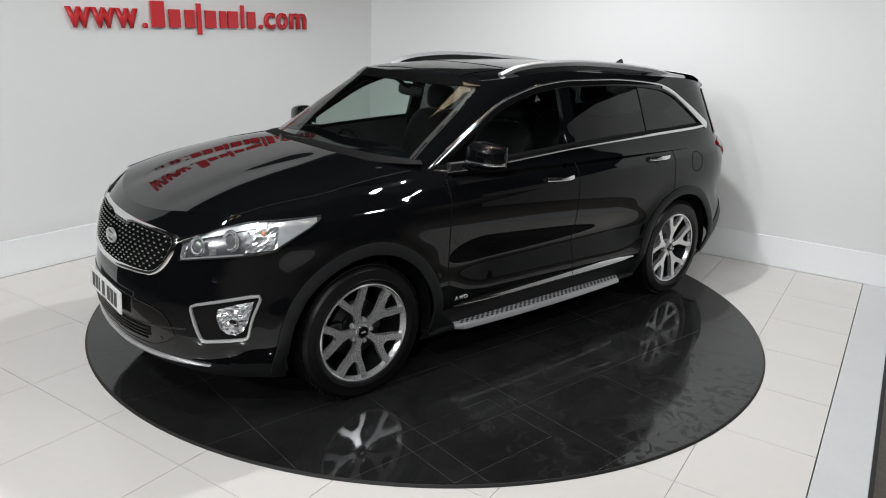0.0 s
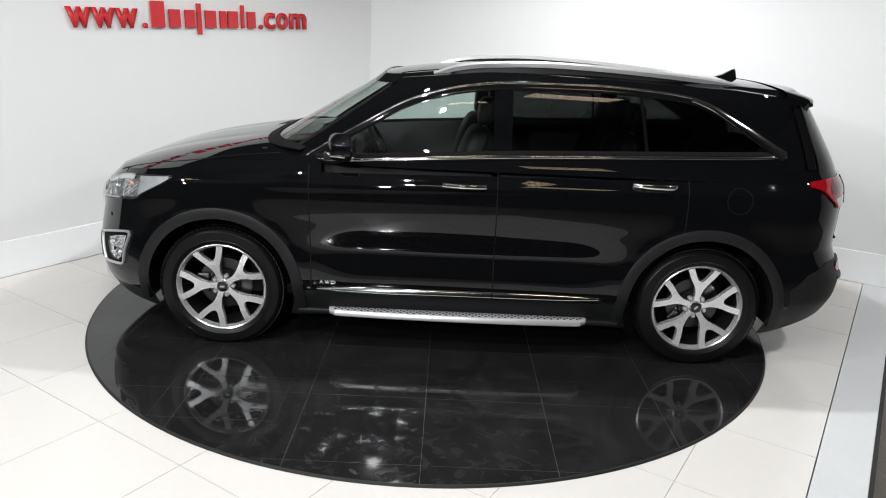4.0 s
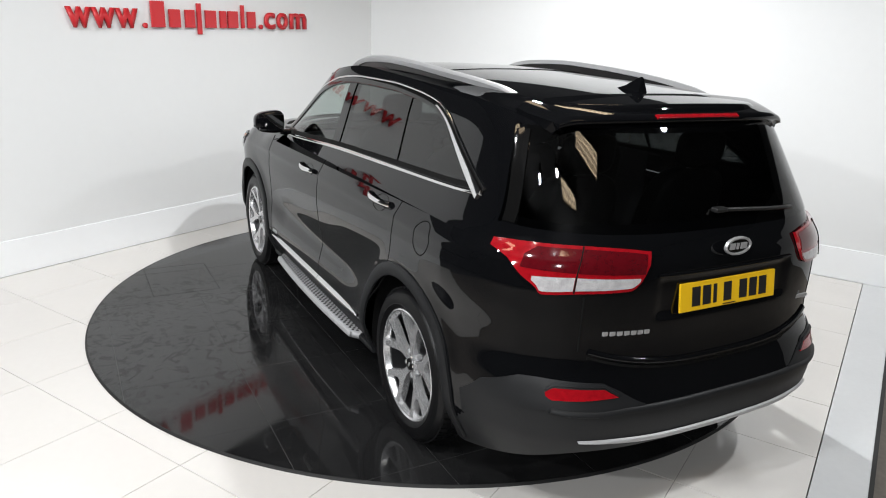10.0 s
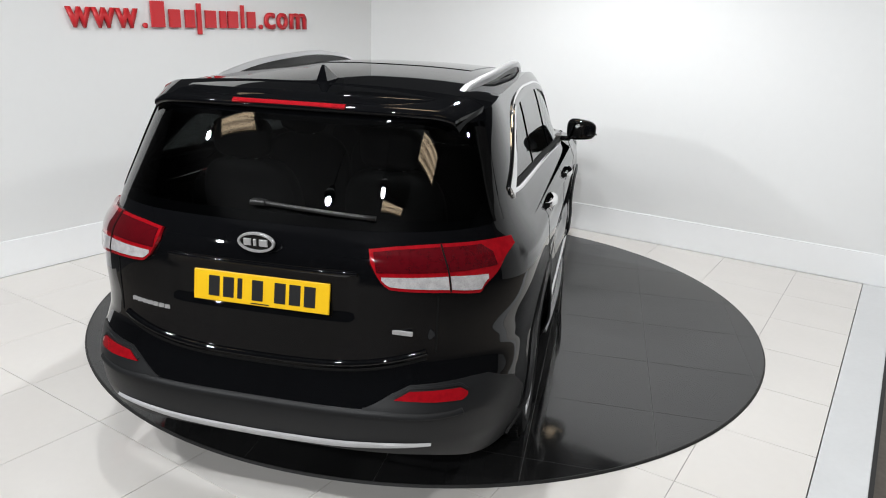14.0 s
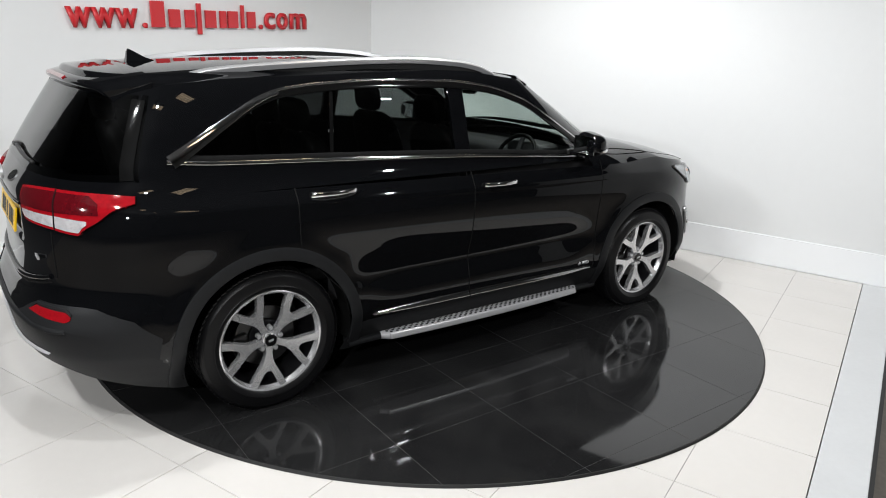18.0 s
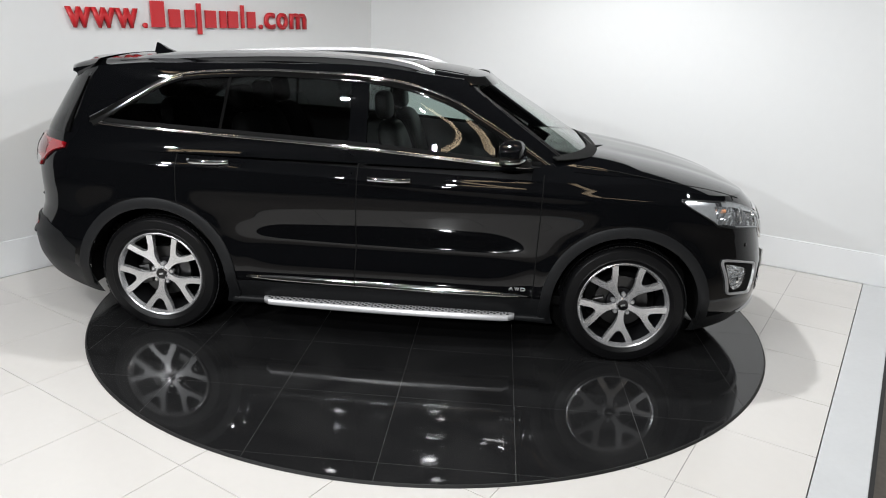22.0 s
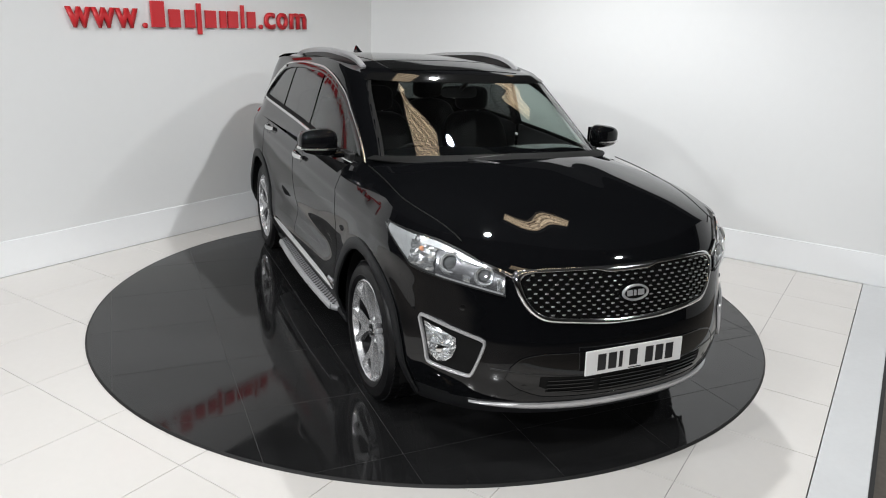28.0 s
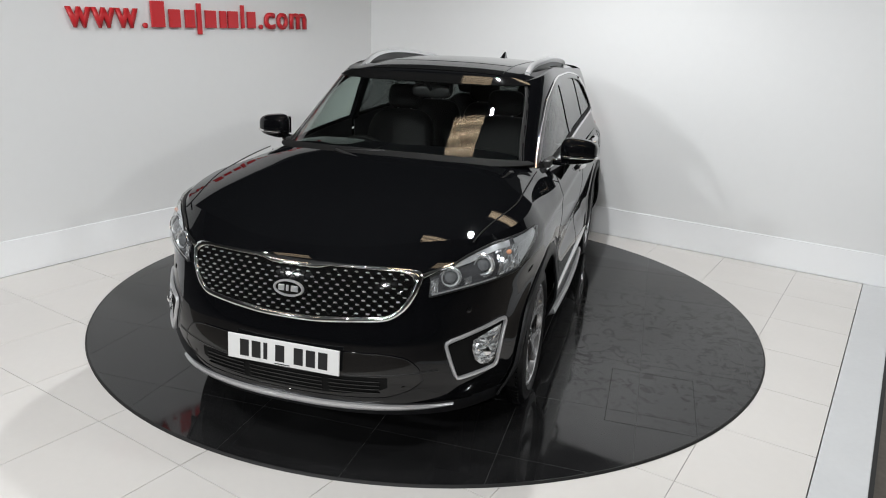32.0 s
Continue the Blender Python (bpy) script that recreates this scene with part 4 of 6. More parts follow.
# pillars between the panes
for x0, x1, lean, nm, mt in ((-0.252, -0.150, 0.0, "centre_pillar", P_), (-1.024, -1.006, 0.05, "window_divider", M["gloss"])):
    g = np.empty((10, 6, 3))
    for i in range(10):
        for j in range(6):
            f = i / 9
            x = x0 + (x1 - x0) * j / 5 + lean * f
            z = float(dlo_low(x)) + 0.01 + (float(dlo_top(x)) - float(dlo_low(x)) - 0.02) * f
            g[i, j] = (x, glass_y(x, z) - 0.002, z)
    for sg in (1, -1):
        q = g if sg > 0 else g * np.array([1, -1, 1])
        grid_piece(nm, q[:, ::-1] if sg > 0 else q, mt, car, both=0.03 if nm == "centre_pillar" else 0.008)
# windscreen and rear window
ROWS, COLS = 16, 41
g = np.empty((ROWS, COLS, 3))
for i in range(ROWS):
    z = 1.105 + (SCREEN_TOP - 1.105) * i / (ROWS - 1)
    for j in range(COLS):
        y = (glass_half(z) + 0.004) * (2 * j / (COLS - 1) - 1)
        g[i, j] = (screen_at(y, z) - 0.006, y, z)
ob = grid_piece("windscreen", g, M["screen"], car, "raked windscreen, faintly green")
ob.visible_shadow = False
for sg in (1, -1):
    pts = [(screen_at(glass_half(z), z), sg * (glass_half(z) - 0.006), z) for z in np.linspace(1.11, SCREEN_TOP, 24)]
    strip("windscreen_edge", pts, [(0.6, sg * 0.5, 0.5)] * 24, 0.03, 0.003, M["plastic"], car)
pts = [(screen_at(y, SCREEN_TOP) + 0.002, y, SCREEN_TOP) for y in np.linspace(-0.60, 0.60, 30)]
strip("windscreen_header", pts, [(0.6, 0, 0.75)] * 30, 0.075, 0.003, M["gloss"], car)
g = np.empty((14, 41, 3))
for i in range(14):
    z = 1.17 + 0.35 * i / 13
    for j in range(41):
        y = (rear_half(z) + 0.022) * (2 * j / 40 - 1)
        g[i, j] = (tail_at(y, z) + 0.002 - 0.006, y, z)
edge_z = np.linspace(1.175, 1.50, 24)
for sg in (1, -1):
    row = [tail_point(tail_phi(z, y=rear_half(z) + 0.004), z, 0.004) for z in edge_z]
    P, N = np.array([r[0] for r in row]) * np.array([1, sg, 1]), np.array([r[1] for r in row]) * np.array([1, sg, 1])
    strip("rear_window_border", P, N, 0.056, 0.003, M["gloss"], car, base=-0.008)
ob = grid_piece("rear_window", g[:, ::-1], M["privacy"], car, "dark privacy glass rear window")
ob.visible_shadow = False

# glass roof panels
for x0, x1 in ((0.06, 0.40), (-0.78, 0.03)):
    g = np.array([[(x, y, float(roof_mid(x)) - 0.035 * abs(y / 0.64) ** 2.5 + 0.003) for y in np.linspace(-0.43, 0.43, 20)] for x in np.linspace(x0, x1, 14)])
    grid_piece("roof_glass", g[::-1, :], M["gloss"], car, "dark glass roof panel", both=0.004)

# ---- cowl and wipers ----
foot = []
for y in np.linspace(-0.74, 0.74, 41):
    z = 1.15
    for _ in range(20):
        z = 0.5 * z + 0.5 * float(hood_z(screen_at(y, z), y))
    foot.append((screen_at(y, z) + 0.022, y, float(hood_z(screen_at(y, z) + 0.022, y)) + 0.002))
strip("scuttle_strip", foot, [(0.35, 0, 1.0)] * 41, 0.085, 0.004, M["seam"], car, "black plastic strip at the foot of the windscreen")
g = np.empty((6, 31, 3))
for j in range(31):
    y = 0.74 * (2 * j / 30 - 1)
    x1 = screen_at(y, 1.12) - 0.03
    for i in range(6):
        x = x1 + 0.10 * i / 5
        g[i, j] = (x, y, 1.128 - 0.004 * i - 0.05 * abs(y / 0.9) ** 4)
grid_piece("cowl_panel", g, M["plastic"], car, "black plastic scuttle panel", both=0.006)
for y0, y1, z1 in ((-0.62, -0.02, 1.20), (0.06, 0.66, 1.16)):
    pts = []
    for k in range(14):
        f = k / 13
        y = y0 + (y1 - y0) * f
        z = 1.165 + (z1 - 1.165) * f
        pts.append((screen_at(y, z) + 0.014, y, z))
    w_ = new("wiper")
    w_.parent = car
    tube("wiper_blade", pts, 0.007, M["plastic"], w_)
    base = Vector((screen_at(y1, 1.12) + 0.03, y1 + 0.02, 1.142))
    mid = Vector(pts[7]) + Vector((0.012, 0, 0.004))
    tube("wiper_arm", [base, base.lerp(mid, 0.5) + Vector((0.015, 0, 0.006)), mid], 0.008, M["plastic"], w_)
    part("wiper_pivot", lathe([(0.0, 0.0), (0.02, 0.0), (0.018, 0.02), (0.0, 0.024)], 16, "Z"), M["plastic"], w_, place=Matrix.Translation(base - Vector((0, 0, 0.012))))

# ---- roof rails, fin, spoiler ----
rail_z = table((-1.66, 1.592), (-1.5, 1.628), (-1.08, 1.667), (-0.70, 1.688), (-0.445, 1.695), (-0.12, 1.682), (0.07, 1.656), (0.20, 1.612))
for sg in (1, -1):
    pts, nrm = [], []
    for x in np.linspace(-1.66, 0.205, 60):
        y = 0.60 - 0.05 * smooth01(-1.0, -1.66, x) - 0.04 * smooth01(-0.4, 0.2, x)
        pts.append((x, sg * y, float(rail_z(x)) - 0.008))
        nrm.append((0, sg * 0.35, 1.0))
    strip("roof_rail", pts, nrm, 0.034, 0.010, M["satin"], car, "satin silver roof rail", r=0.4, base=-0.018)
    g = np.array([[(x, sg * (0.60 - 0.05 * smooth01(-1.0, -1.66, x) - 0.04 * smooth01(-0.4, 0.2, x)), z0) for x in np.linspace(-1.60, 0.15, 50)] for z0 in (0, 1)])
    for j in range(50):
        g[0, j, 2] = float(roof_edge(g[0, j, 0])) - 0.005
        g[1, j, 2] = float(rail_z(g[1, j, 0])) - 0.02
    grid_piece("rail_foot", g if sg < 0 else g[:, ::-1], M["plastic"], car, both=0.012)

bm = bmesh.new()
prof = [(-1.60, 0.0), (-1.66, 0.022), (-1.715, 0.055), (-1.735, 0.064), (-1.742, 0.05), (-1.745, 0.03), (-1.75, 0.0)]
z0 = float(roof_mid(-1.68)) - 0.003
left = [bm.verts.new((x, 0.022 * (1 - h / 0.075) + 0.002, z0 + h - (x + 1.68) * -0.03)) for x, h in prof]
right = [bm.verts.new((x, -0.022 * (1 - h / 0.075) - 0.002, z0 + h - (x + 1.68) * -0.03)) for x, h in prof]
bm.faces.new(left[::-1])
bm.faces.new(right)
for i in range(len(prof)):
    k = (i + 1) % len(prof)
    bm.faces.new((left[i], left[k], right[k], right[i]))
bmesh.ops.recalc_face_normals(bm, faces=bm.faces[:])
part("roof_fin", bm, P_, car, "black shark fin aerial", smooth=True)



def roof_z(x, y):
    """Height of the roof at x and y."""
    ye = glass_y(x, float(roof_edge(x)))
    s = min(abs(y) / ye, 1.0)
    ze, zr = float(roof_edge(x)), float(roof_mid(x)) - 0.035 * abs(y / 0.64) ** 2.5
    return ze + (zr - ze) * float(smooth01(1.0, 0.82, s))


# spoiler over the rear window
NSP = 33
sp = np.empty((9, NSP, 3))
for j in range(NSP):
    y = 0.606 * math.sin(math.pi / 2 * (2 * j / (NSP - 1) - 1))
    e = abs(y / 0.606)
    drop = 0.015 * max((e - 0.88) / 0.12, 0.0) ** 2
    xe = -2.08 + 0.095 * e**3
    x_in = -1.80
    z_in = roof_z(x_in, y) + 0.003
    ze = 1.560 - 0.014 * e**4
    xu = -1.965 + 0.05 * e**2
    for i, f in enumerate((0, 0.3, 0.6, 0.85, 1.0)):
        sp[i, j] = (x_in + (xe - x_in) * f, y * (1 + 0.115 * (1 - f)), z_in + (ze - z_in) * (0.62 * f + 0.38 * f**2))
    sp[5, j] = (xe - 0.002, y, ze - 0.016)
    sp[6, j] = (xe + 0.02, y, ze - 0.024)
    sp[7, j] = (xe + (xu - xe) * 0.6, y * 1.03, 1.525 - 0.04 * e**3)
    sp[8, j] = (xu + 0.08, y * 1.075, 1.50 - 0.07 * e**3)
    sp[1:, j, 2] -= drop
    sp[0, j, 2] -= drop * 0.3
grid_piece("spoiler", sp[:, ::-1], P_, car, "black roof spoiler")
for sg in (1, -1):
    side_face = [tuple(sp[i, -1 if sg > 0 else 0]) for i in range(9)]
    piece("spoiler_end", side_face, [tuple(range(9)) if sg > 0 else tuple(range(9))[::-1]], P_, car, smooth=False)
pts = [(-2.072, y, 1.564) for y in np.linspace(-0.22, 0.22, 20)]
strip("brake_light", pts, [(-0.6, 0, 0.8)] * 20, 0.020, 0.004, M["red_lens"], car, "long red high-level brake light")


# ---- front of the car ----
def nose_s(y, z):
    """Arc from the nose's middle at which the skin has that y at height z."""
    s = np.linspace(0, 1.25, 251)
    ys = np.array([nose_point(v, z)[0][1] for v in s])
    return float(np.interp(y, ys, s))


def nose_sx(x, z):
    """Arc at which the skin's side lies at x."""
    s = np.linspace(0.4, 2.2, 361)
    xs = np.array([nose_point(v, z)[0][0] for v in s])
    return float(np.interp(-x, -xs, s))


# grille: frame, net and studs
g_top = table((0.0, 0.874), (0.09, 0.874), (0.17, 0.889), (0.30, 0.890), (0.44, 0.888), (0.50, 0.872), (0.515, 0.85))
g_low = table((0.0, 0.688), (0.10, 0.688), (0.17, 0.694), (0.30, 0.702), (0.41, 0.712), (0.462, 0.740), (0.498, 0.795), (0.515, 0.85))
o_top = table((0.0, 0.900), (0.30, 0.902), (0.45, 0.899), (0.52, 0.893), (0.545, 0.872))
o_low = table((0.0, 0.666), (0.10, 0.667), (0.30, 0.682), (0.42, 0.692), (0.478, 0.724), (0.522, 0.79), (0.545, 0.872))
ys_ = np.linspace(0, 0.515, 36)
back = np.array([[(nose_at(y, 0.78) - 0.012, y, float(g_low(abs(y))) + (float(g_top(abs(y))) - float(g_low(abs(y)))) * f) for y in np.concatenate([-ys_[::-1], ys_[1:]])] for f in (0, 0.33, 0.66, 1)])
for i in range(4):
    for j in range(back.shape[1]):
        back[i, j, 0] = nose_at(back[i, j, 1], back[i, j, 2]) + 0.0035
grille = grid_piece("grille", back, M["gloss"], car, "black grille net with bright studs in a chrome frame")
loop = [(y, float(o_top(abs(y)))) for y in np.linspace(-0.545, 0.545, 61)] + [(y, float(o_low(abs(y)))) for y in np.linspace(0.545, -0.545, 61)[1:-1]]
inner = [(y * 0.515 / 0.545, float(g_top(abs(y) * 0.515 / 0.545))) for y in np.linspace(-0.545, 0.545, 61)] + [(y * 0.515 / 0.545, float(g_low(abs(y) * 0.515 / 0.545))) for y in np.linspace(0.545, -0.545, 61)[1:-1]]
rows_ = [[(nose_at(y, z) + 0.001, y, z) for y, z in loop], [(nose_at(y, z) + 0.013, y * 0.995, z) for y, z in loop],
         [(nose_at(y, z) + 0.015, y, z) for y, z in [((a[0] + b[0]) / 2, (a[1] + b[1]) / 2) for a, b in zip(loop, inner)]],
         [(nose_at(y, z) + 0.011, y, z) for y, z in inner], [(nose_at(y, z) + 0.002, y, z) for y, z in inner]]
m_ = len(loop)
verts = [v for r in rows_ for v in r]
faces = [(i * m_ + j, (i + 1) * m_ + j, (i + 1) * m_ + (j + 1) % m_, i * m_ + (j + 1) % m_) for i in range(4) for j in range(m_)]
fr = piece("grille_frame", verts, faces, M["chrome"], grille, "bright chrome grille frame")

row = [nose_point(nose_s(y, z), z, 0.003) for y, z in zip(np.linspace(0.540, 0.640, 12), np.linspace(0.872, 0.914, 12))]
mirror_strip("grille_wing", [r[0] for r in row], [r[1] for r in row], 0.020, 0.010, M["chrome"], grille, taper=list(np.linspace(1.0, 0.25, 12)))

bm = bmesh.new()
bmesh.ops.create_icosphere(bm, subdivisions=1, radius=1.0, matrix=Matrix.Diagonal((0.005, 0.0105, 0.0040, 1)))
stud_me = bpy.data.meshes.new("grille_stud")
bm.to_mesh(stud_me)
bm.free()
stud_me.polygons.foreach_set("use_smooth", [True] * len(stud_me.polygons))
stud_me.materials.append(M["stud"])
DY, DZ = 0.046, 0.0178
net = []
for r in range(16):
    z = 0.630 + DZ * r
    for c in range(-12, 13):
        y = DY * (c + 0.5 * (r % 2))
        if abs(y) < 0.505 and float(g_low(abs(y))) + 0.008 < z < float(g_top(abs(y))) - 0.006 and (y / 0.085) ** 2 + ((z - 0.790) / 0.042) ** 2 > 1:
            ob = new("grille_stud", stud_me)
            ob.parent = grille
            ob.location = (nose_at(y, z) + 0.011, y, z)
        if abs(y) < 0.505 and float(g_low(abs(y))) - 0.005 < z < float(g_top(abs(y))) + 0.005:
            for dy in (-DY / 2, DY / 2):
                net.append(((y, z), (y + dy, z + DZ)))
verts, faces = [], []
for (y0, z0), (y1, z1) in net:
    if not (abs(y1) < 0.51 and float(g_low(abs(y1))) < z1 < float(g_top(abs(y1)))):
        continue
    k = len(verts)
    wz = 0.0032
    for y, z in ((y0, z0), (y1, z1)):
        x = nose_at(y, z)
        verts += [(x + 0.003, y, z - wz), (x + 0.009, y, z - wz * 0.4), (x + 0.009, y, z + wz * 0.4), (x + 0.003, y, z + wz)]
    faces += [(k + a, k + a + 1, k + a + 5, k + a + 4) for a in range(3)]
piece("grille_net", verts, faces, M["gloss"], grille, smooth=False)


def oval_badge(name, centre, nx, parent, a=0.068, b=0.034):
    """An oval chrome badge with plain bars in place of its letters; nx is the way that it faces along x."""
    hold = new(name)
    hold.parent = parent
    hold.matrix_basis = Matrix.Translation(centre) @ Matrix.Rotation(0 if nx > 0 else math.pi, 4, "Z") @ Matrix.Rotation(radians(-8 if nx > 0 else 2), 4, "Y")
    th = np.linspace(0, 2 * math.pi, 49)[:-1]
    plate = lathe([(0.0, 0.0), (1.0, 0.0), (0.97, 0.006), (0.0, 0.008)], 48, "Z")
    for v in plate.verts:
        v.co = Vector((v.co.z, v.co.x * a, v.co.y * b))
    bmesh.ops.recalc_face_normals(plate, faces=plate.faces[:])
    part("badge_plate", plate, M["gloss"], hold, smooth=True)
    strip("badge_rim", [(0.005, a * 0.95 * math.cos(t), b * 0.93 * math.sin(t)) for t in th], [(1, 0, 0)] * 48, 0.009, 0.008, M["satin"], hold, "silver oval rim", closed=True)
    for y0, y1 in ((-0.046, -0.018), (-0.010, 0.002), (0.012, 0.044)):
        part("badge_bar", box(0.006, 0.0125, y0, y1, -0.0125, 0.0125, 0.002), M["satin"], hold)
    return hold


oval_badge("badge", (nose_at(0, 0.79) + 0.012, 0.0, 0.790), 1, car)


def number_plate(name, x, z, nx, tilt, material, parent, label):
    hold = tagged(new(name), label)
    hold.parent = parent
    hold.matrix_basis = Matrix.Translation((x, -0.005, z)) @ Matrix.Rotation(0 if nx > 0 else math.pi, 4, "Z") @ Matrix.Rotation(radians(tilt), 4, "Y")
    part("plate", box(-0.006, 0.004, -0.26, 0.26, -0.0555, 0.0555, 0.003), material, hold)
    for k in range(7):
        y0 = -0.200 + 0.056 * k + (0.030 if k > 3 else 0.0)
        part("plate_bar", box(0.0035, 0.0055, y0, y0 + (0.042 if k != 2 else 0.018), -0.037, 0.037), M["ink"], hold)
    part("plate_bar", box(0.0035, 0.005, -0.035, 0.035, -0.05, -0.046), M["ink"], hold)


number_plate("number_plate_front", 2.366, 0.514, 1, -3, M["plate_w"], car, "white front number plate with black bars")

def soft_ball(r):
    bm = bmesh.new()
    bmesh.ops.create_uvsphere(bm, u_segments=14, v_segments=9, radius=r)
    return bm


# headlamps
def headlamp(sg):
    hold = tagged(new("headlamp"), "swept-back clear headlamp with round projectors")
    hold.parent = car
    s0, s3 = nose_s(0.570, 0.83), nose_sx(1.645, 0.97)
    at = lambda y: nose_s(y, 0.87)
    lo = table((s0, 0.790), (at(0.69), 0.817), (at(0.794), 0.837), (at(0.867), 0.856), (nose_sx(1.823, 0.884), 0.885), (s3 - 0.05, 0.955), (s3, 0.988))
    hi = table((s0, 0.868), (at(0.641), 0.903), (at(0.681), 0.926), (at(0.747), 0.956), (at(0.822), 0.981), (nose_sx(1.80, 0.95), 0.990), (s3, 0.998))
    us = np.linspace(s0, s3, 44)
    L, H = [float(lo(u)) for u in us], [float(hi(u)) for u in us]
    mir = lambda g: g if sg > 0 else g * np.array([1, -1, 1])

    def sheet(nm, material, us, L, H, out, rows=8, label="", facet=0.0):
        g = skin(nose_point, us, L, H, rows, out)
        if facet:
            rnd = np.random.default_rng(5)
            g = g + facet * rnd.uniform(-1, 1, g.shape) * np.array([1.0, 0.6, 0.6])
        g = mir(g)
        ob = grid_piece(nm, g if sg > 0 else g[:, ::-1], material, hold, label)
        if facet:
            ob.data.polygons.foreach_set("use_smooth", [False] * len(ob.data.polygons))
        return ob
    sheet("lamp_housing", M["housing"], us, L, H, 0.002, label="black lamp housing")
    ob = sheet("lens_cover", M["lens"], us, [l + 0.001 for l in L], [h - 0.001 for h in H], 0.020)
    ob.visible_shadow = False
    mid = lambda u, k: float(lo(u)) + (float(hi(u)) - float(lo(u))) * k
    # frosted outer bowl, faceted indicator with its bulb, daytime band, lower edge
    u2 = np.linspace(nose_sx(1.86, 0.9), s3 - 0.02, 16)
    sheet("side_bowl", M["bowl"], u2, [mid(u, 0.06) for u in u2], [mid(u, 0.94) for u in u2], 0.006, label="frosted grey outer bowl")
    u2 = np.linspace(at(0.806), nose_sx(1.845, 0.9), 10)
    sheet("indicator_reflector", M["reflector"], u2, [mid(u, 0.10) for u in u2], [mid(u, 0.80) for u in u2], 0.010, 9, "faceted silver indicator reflector", 0.0045)
    p, n = nose_point(at(0.845), 0.935, 0.012)
    part("indicator_bulb", soft_ball(0.011), M["amber"], hold, "amber bulb", smooth=True, place=Matrix.Translation(mir(np.array(p))))
    u3 = np.linspace(at(0.62), at(0.85), 24)
    sheet("light_band", M["bowl"], u3, [float(hi(u)) - 0.008 - 0.022 * min((u - u3[0]) / 0.12, 1) for u in u3], [float(hi(u)) - 0.005 for u in u3], 0.013, rows=3, label="grey daytime light band")
    row = [nose_point(u, float(hi(u)) - 0.006, 0.014) for u in u3]
    P, N = mir(np.array([r[0] for r in row])), mir(np.array([r[1] for r in row]))
    strip("band_edge", P if sg > 0 else P[::-1], N if sg > 0 else N[::-1], 0.004, 0.003, M["chrome"], hold)
    u3 = np.linspace(s0 + 0.01, at(0.80), 24)
    sheet("lower_band", M["satin"], u3, [float(lo(u)) + 0.004 for u in u3], [float(lo(u)) + 0.011 for u in u3], 0.008, rows=3)
    u4 = np.linspace(s0 + 0.004, s0 + 0.035, 6)
    sheet("inner_reflector", M["reflector"], u4, [mid(u, 0.15) for u in u4], [mid(u, 0.8) for u in u4], 0.006, 5, facet=0.003)
    u4 = np.linspace(at(0.69), at(0.715), 4)
    sheet("inner_divider", M["reflector"], u4, [mid(u, 0.12) for u in u4], [mid(u, 0.35) for u in u4], 0.006, 4, facet=0.002)
    for y, zu, r in ((0.640, 0.866, 0.039), (0.758, 0.900, 0.042)):
        p, n = nose_point(at(y), zu, 0.002)
        aim = (Vector((1.0, 0.15, 0.0)) * 0.55 + Vector(n) * 0.45).normalized()
        m = Matrix.Translation(p) @ aim.to_track_quat("Z", "X").to_matrix().to_4x4()
        if sg < 0:
            m = Matrix.Diagonal((1, -1, 1, 1)) @ m @ Matrix.Diagonal((1, -1, 1, 1))
        part("projector_cup", lathe([(0.0, -0.004), (r * 0.74, -0.003), (r * 1.18, 0.007), (r * 1.22, 0.004), (r * 0.9, -0.012), (0.0, -0.014)], 32, "Z"), M["reflector"], hold, smooth=True, place=m)
        part("projector_ring", lathe([(r * 0.80, 0.000), (r * 0.98, 0.004), (r, 0.009), (r * 0.93, 0.011), (r * 0.80, 0.006), (r * 0.80, 0.000)], 36, "Z"), M["bowl"], hold, "silver ring", smooth=True, place=m)
        part("ring_edge", lathe([(r * 1.0, 0.008), (r * 1.04, 0.011), (r * 1.0, 0.014), (r * 0.97, 0.011), (r * 1.0, 0.008)], 36, "Z"), M["chrome"], hold, smooth=True, place=m)
        part("projector", lathe([(r * 0.70, -0.002), (r * 0.6, 0.006), (r * 0.4, 0.012), (r * 0.2, 0.015), (0.0, 0.016)], 28, "Z"), M["lens_ball"], hold, "clear glass projector", smooth=True, place=m)
        part("projector_lip", lathe([(r * 0.66, 0.0), (r * 0.74, 0.004), (r * 0.70, 0.007), (r * 0.66, 0.0)], 28, "Z"), M["chrome"], hold, smooth=True, place=m)
    # rim of the lens
    up = [nose_point(u, float(hi(u)), 0.004) for u in us]
    dn = [nose_point(u, float(lo(u)), 0.004) for u in us]
    for nm, row in (("lens_top_edge", up), ("lens_lower_edge", dn)):
        P = mir(np.array([r[0] for r in row]))
        N = mir(np.array([r[1] for r in row]))
        strip(nm, P, N, 0.007, 0.006, M["plastic"], hold, r=0.4)


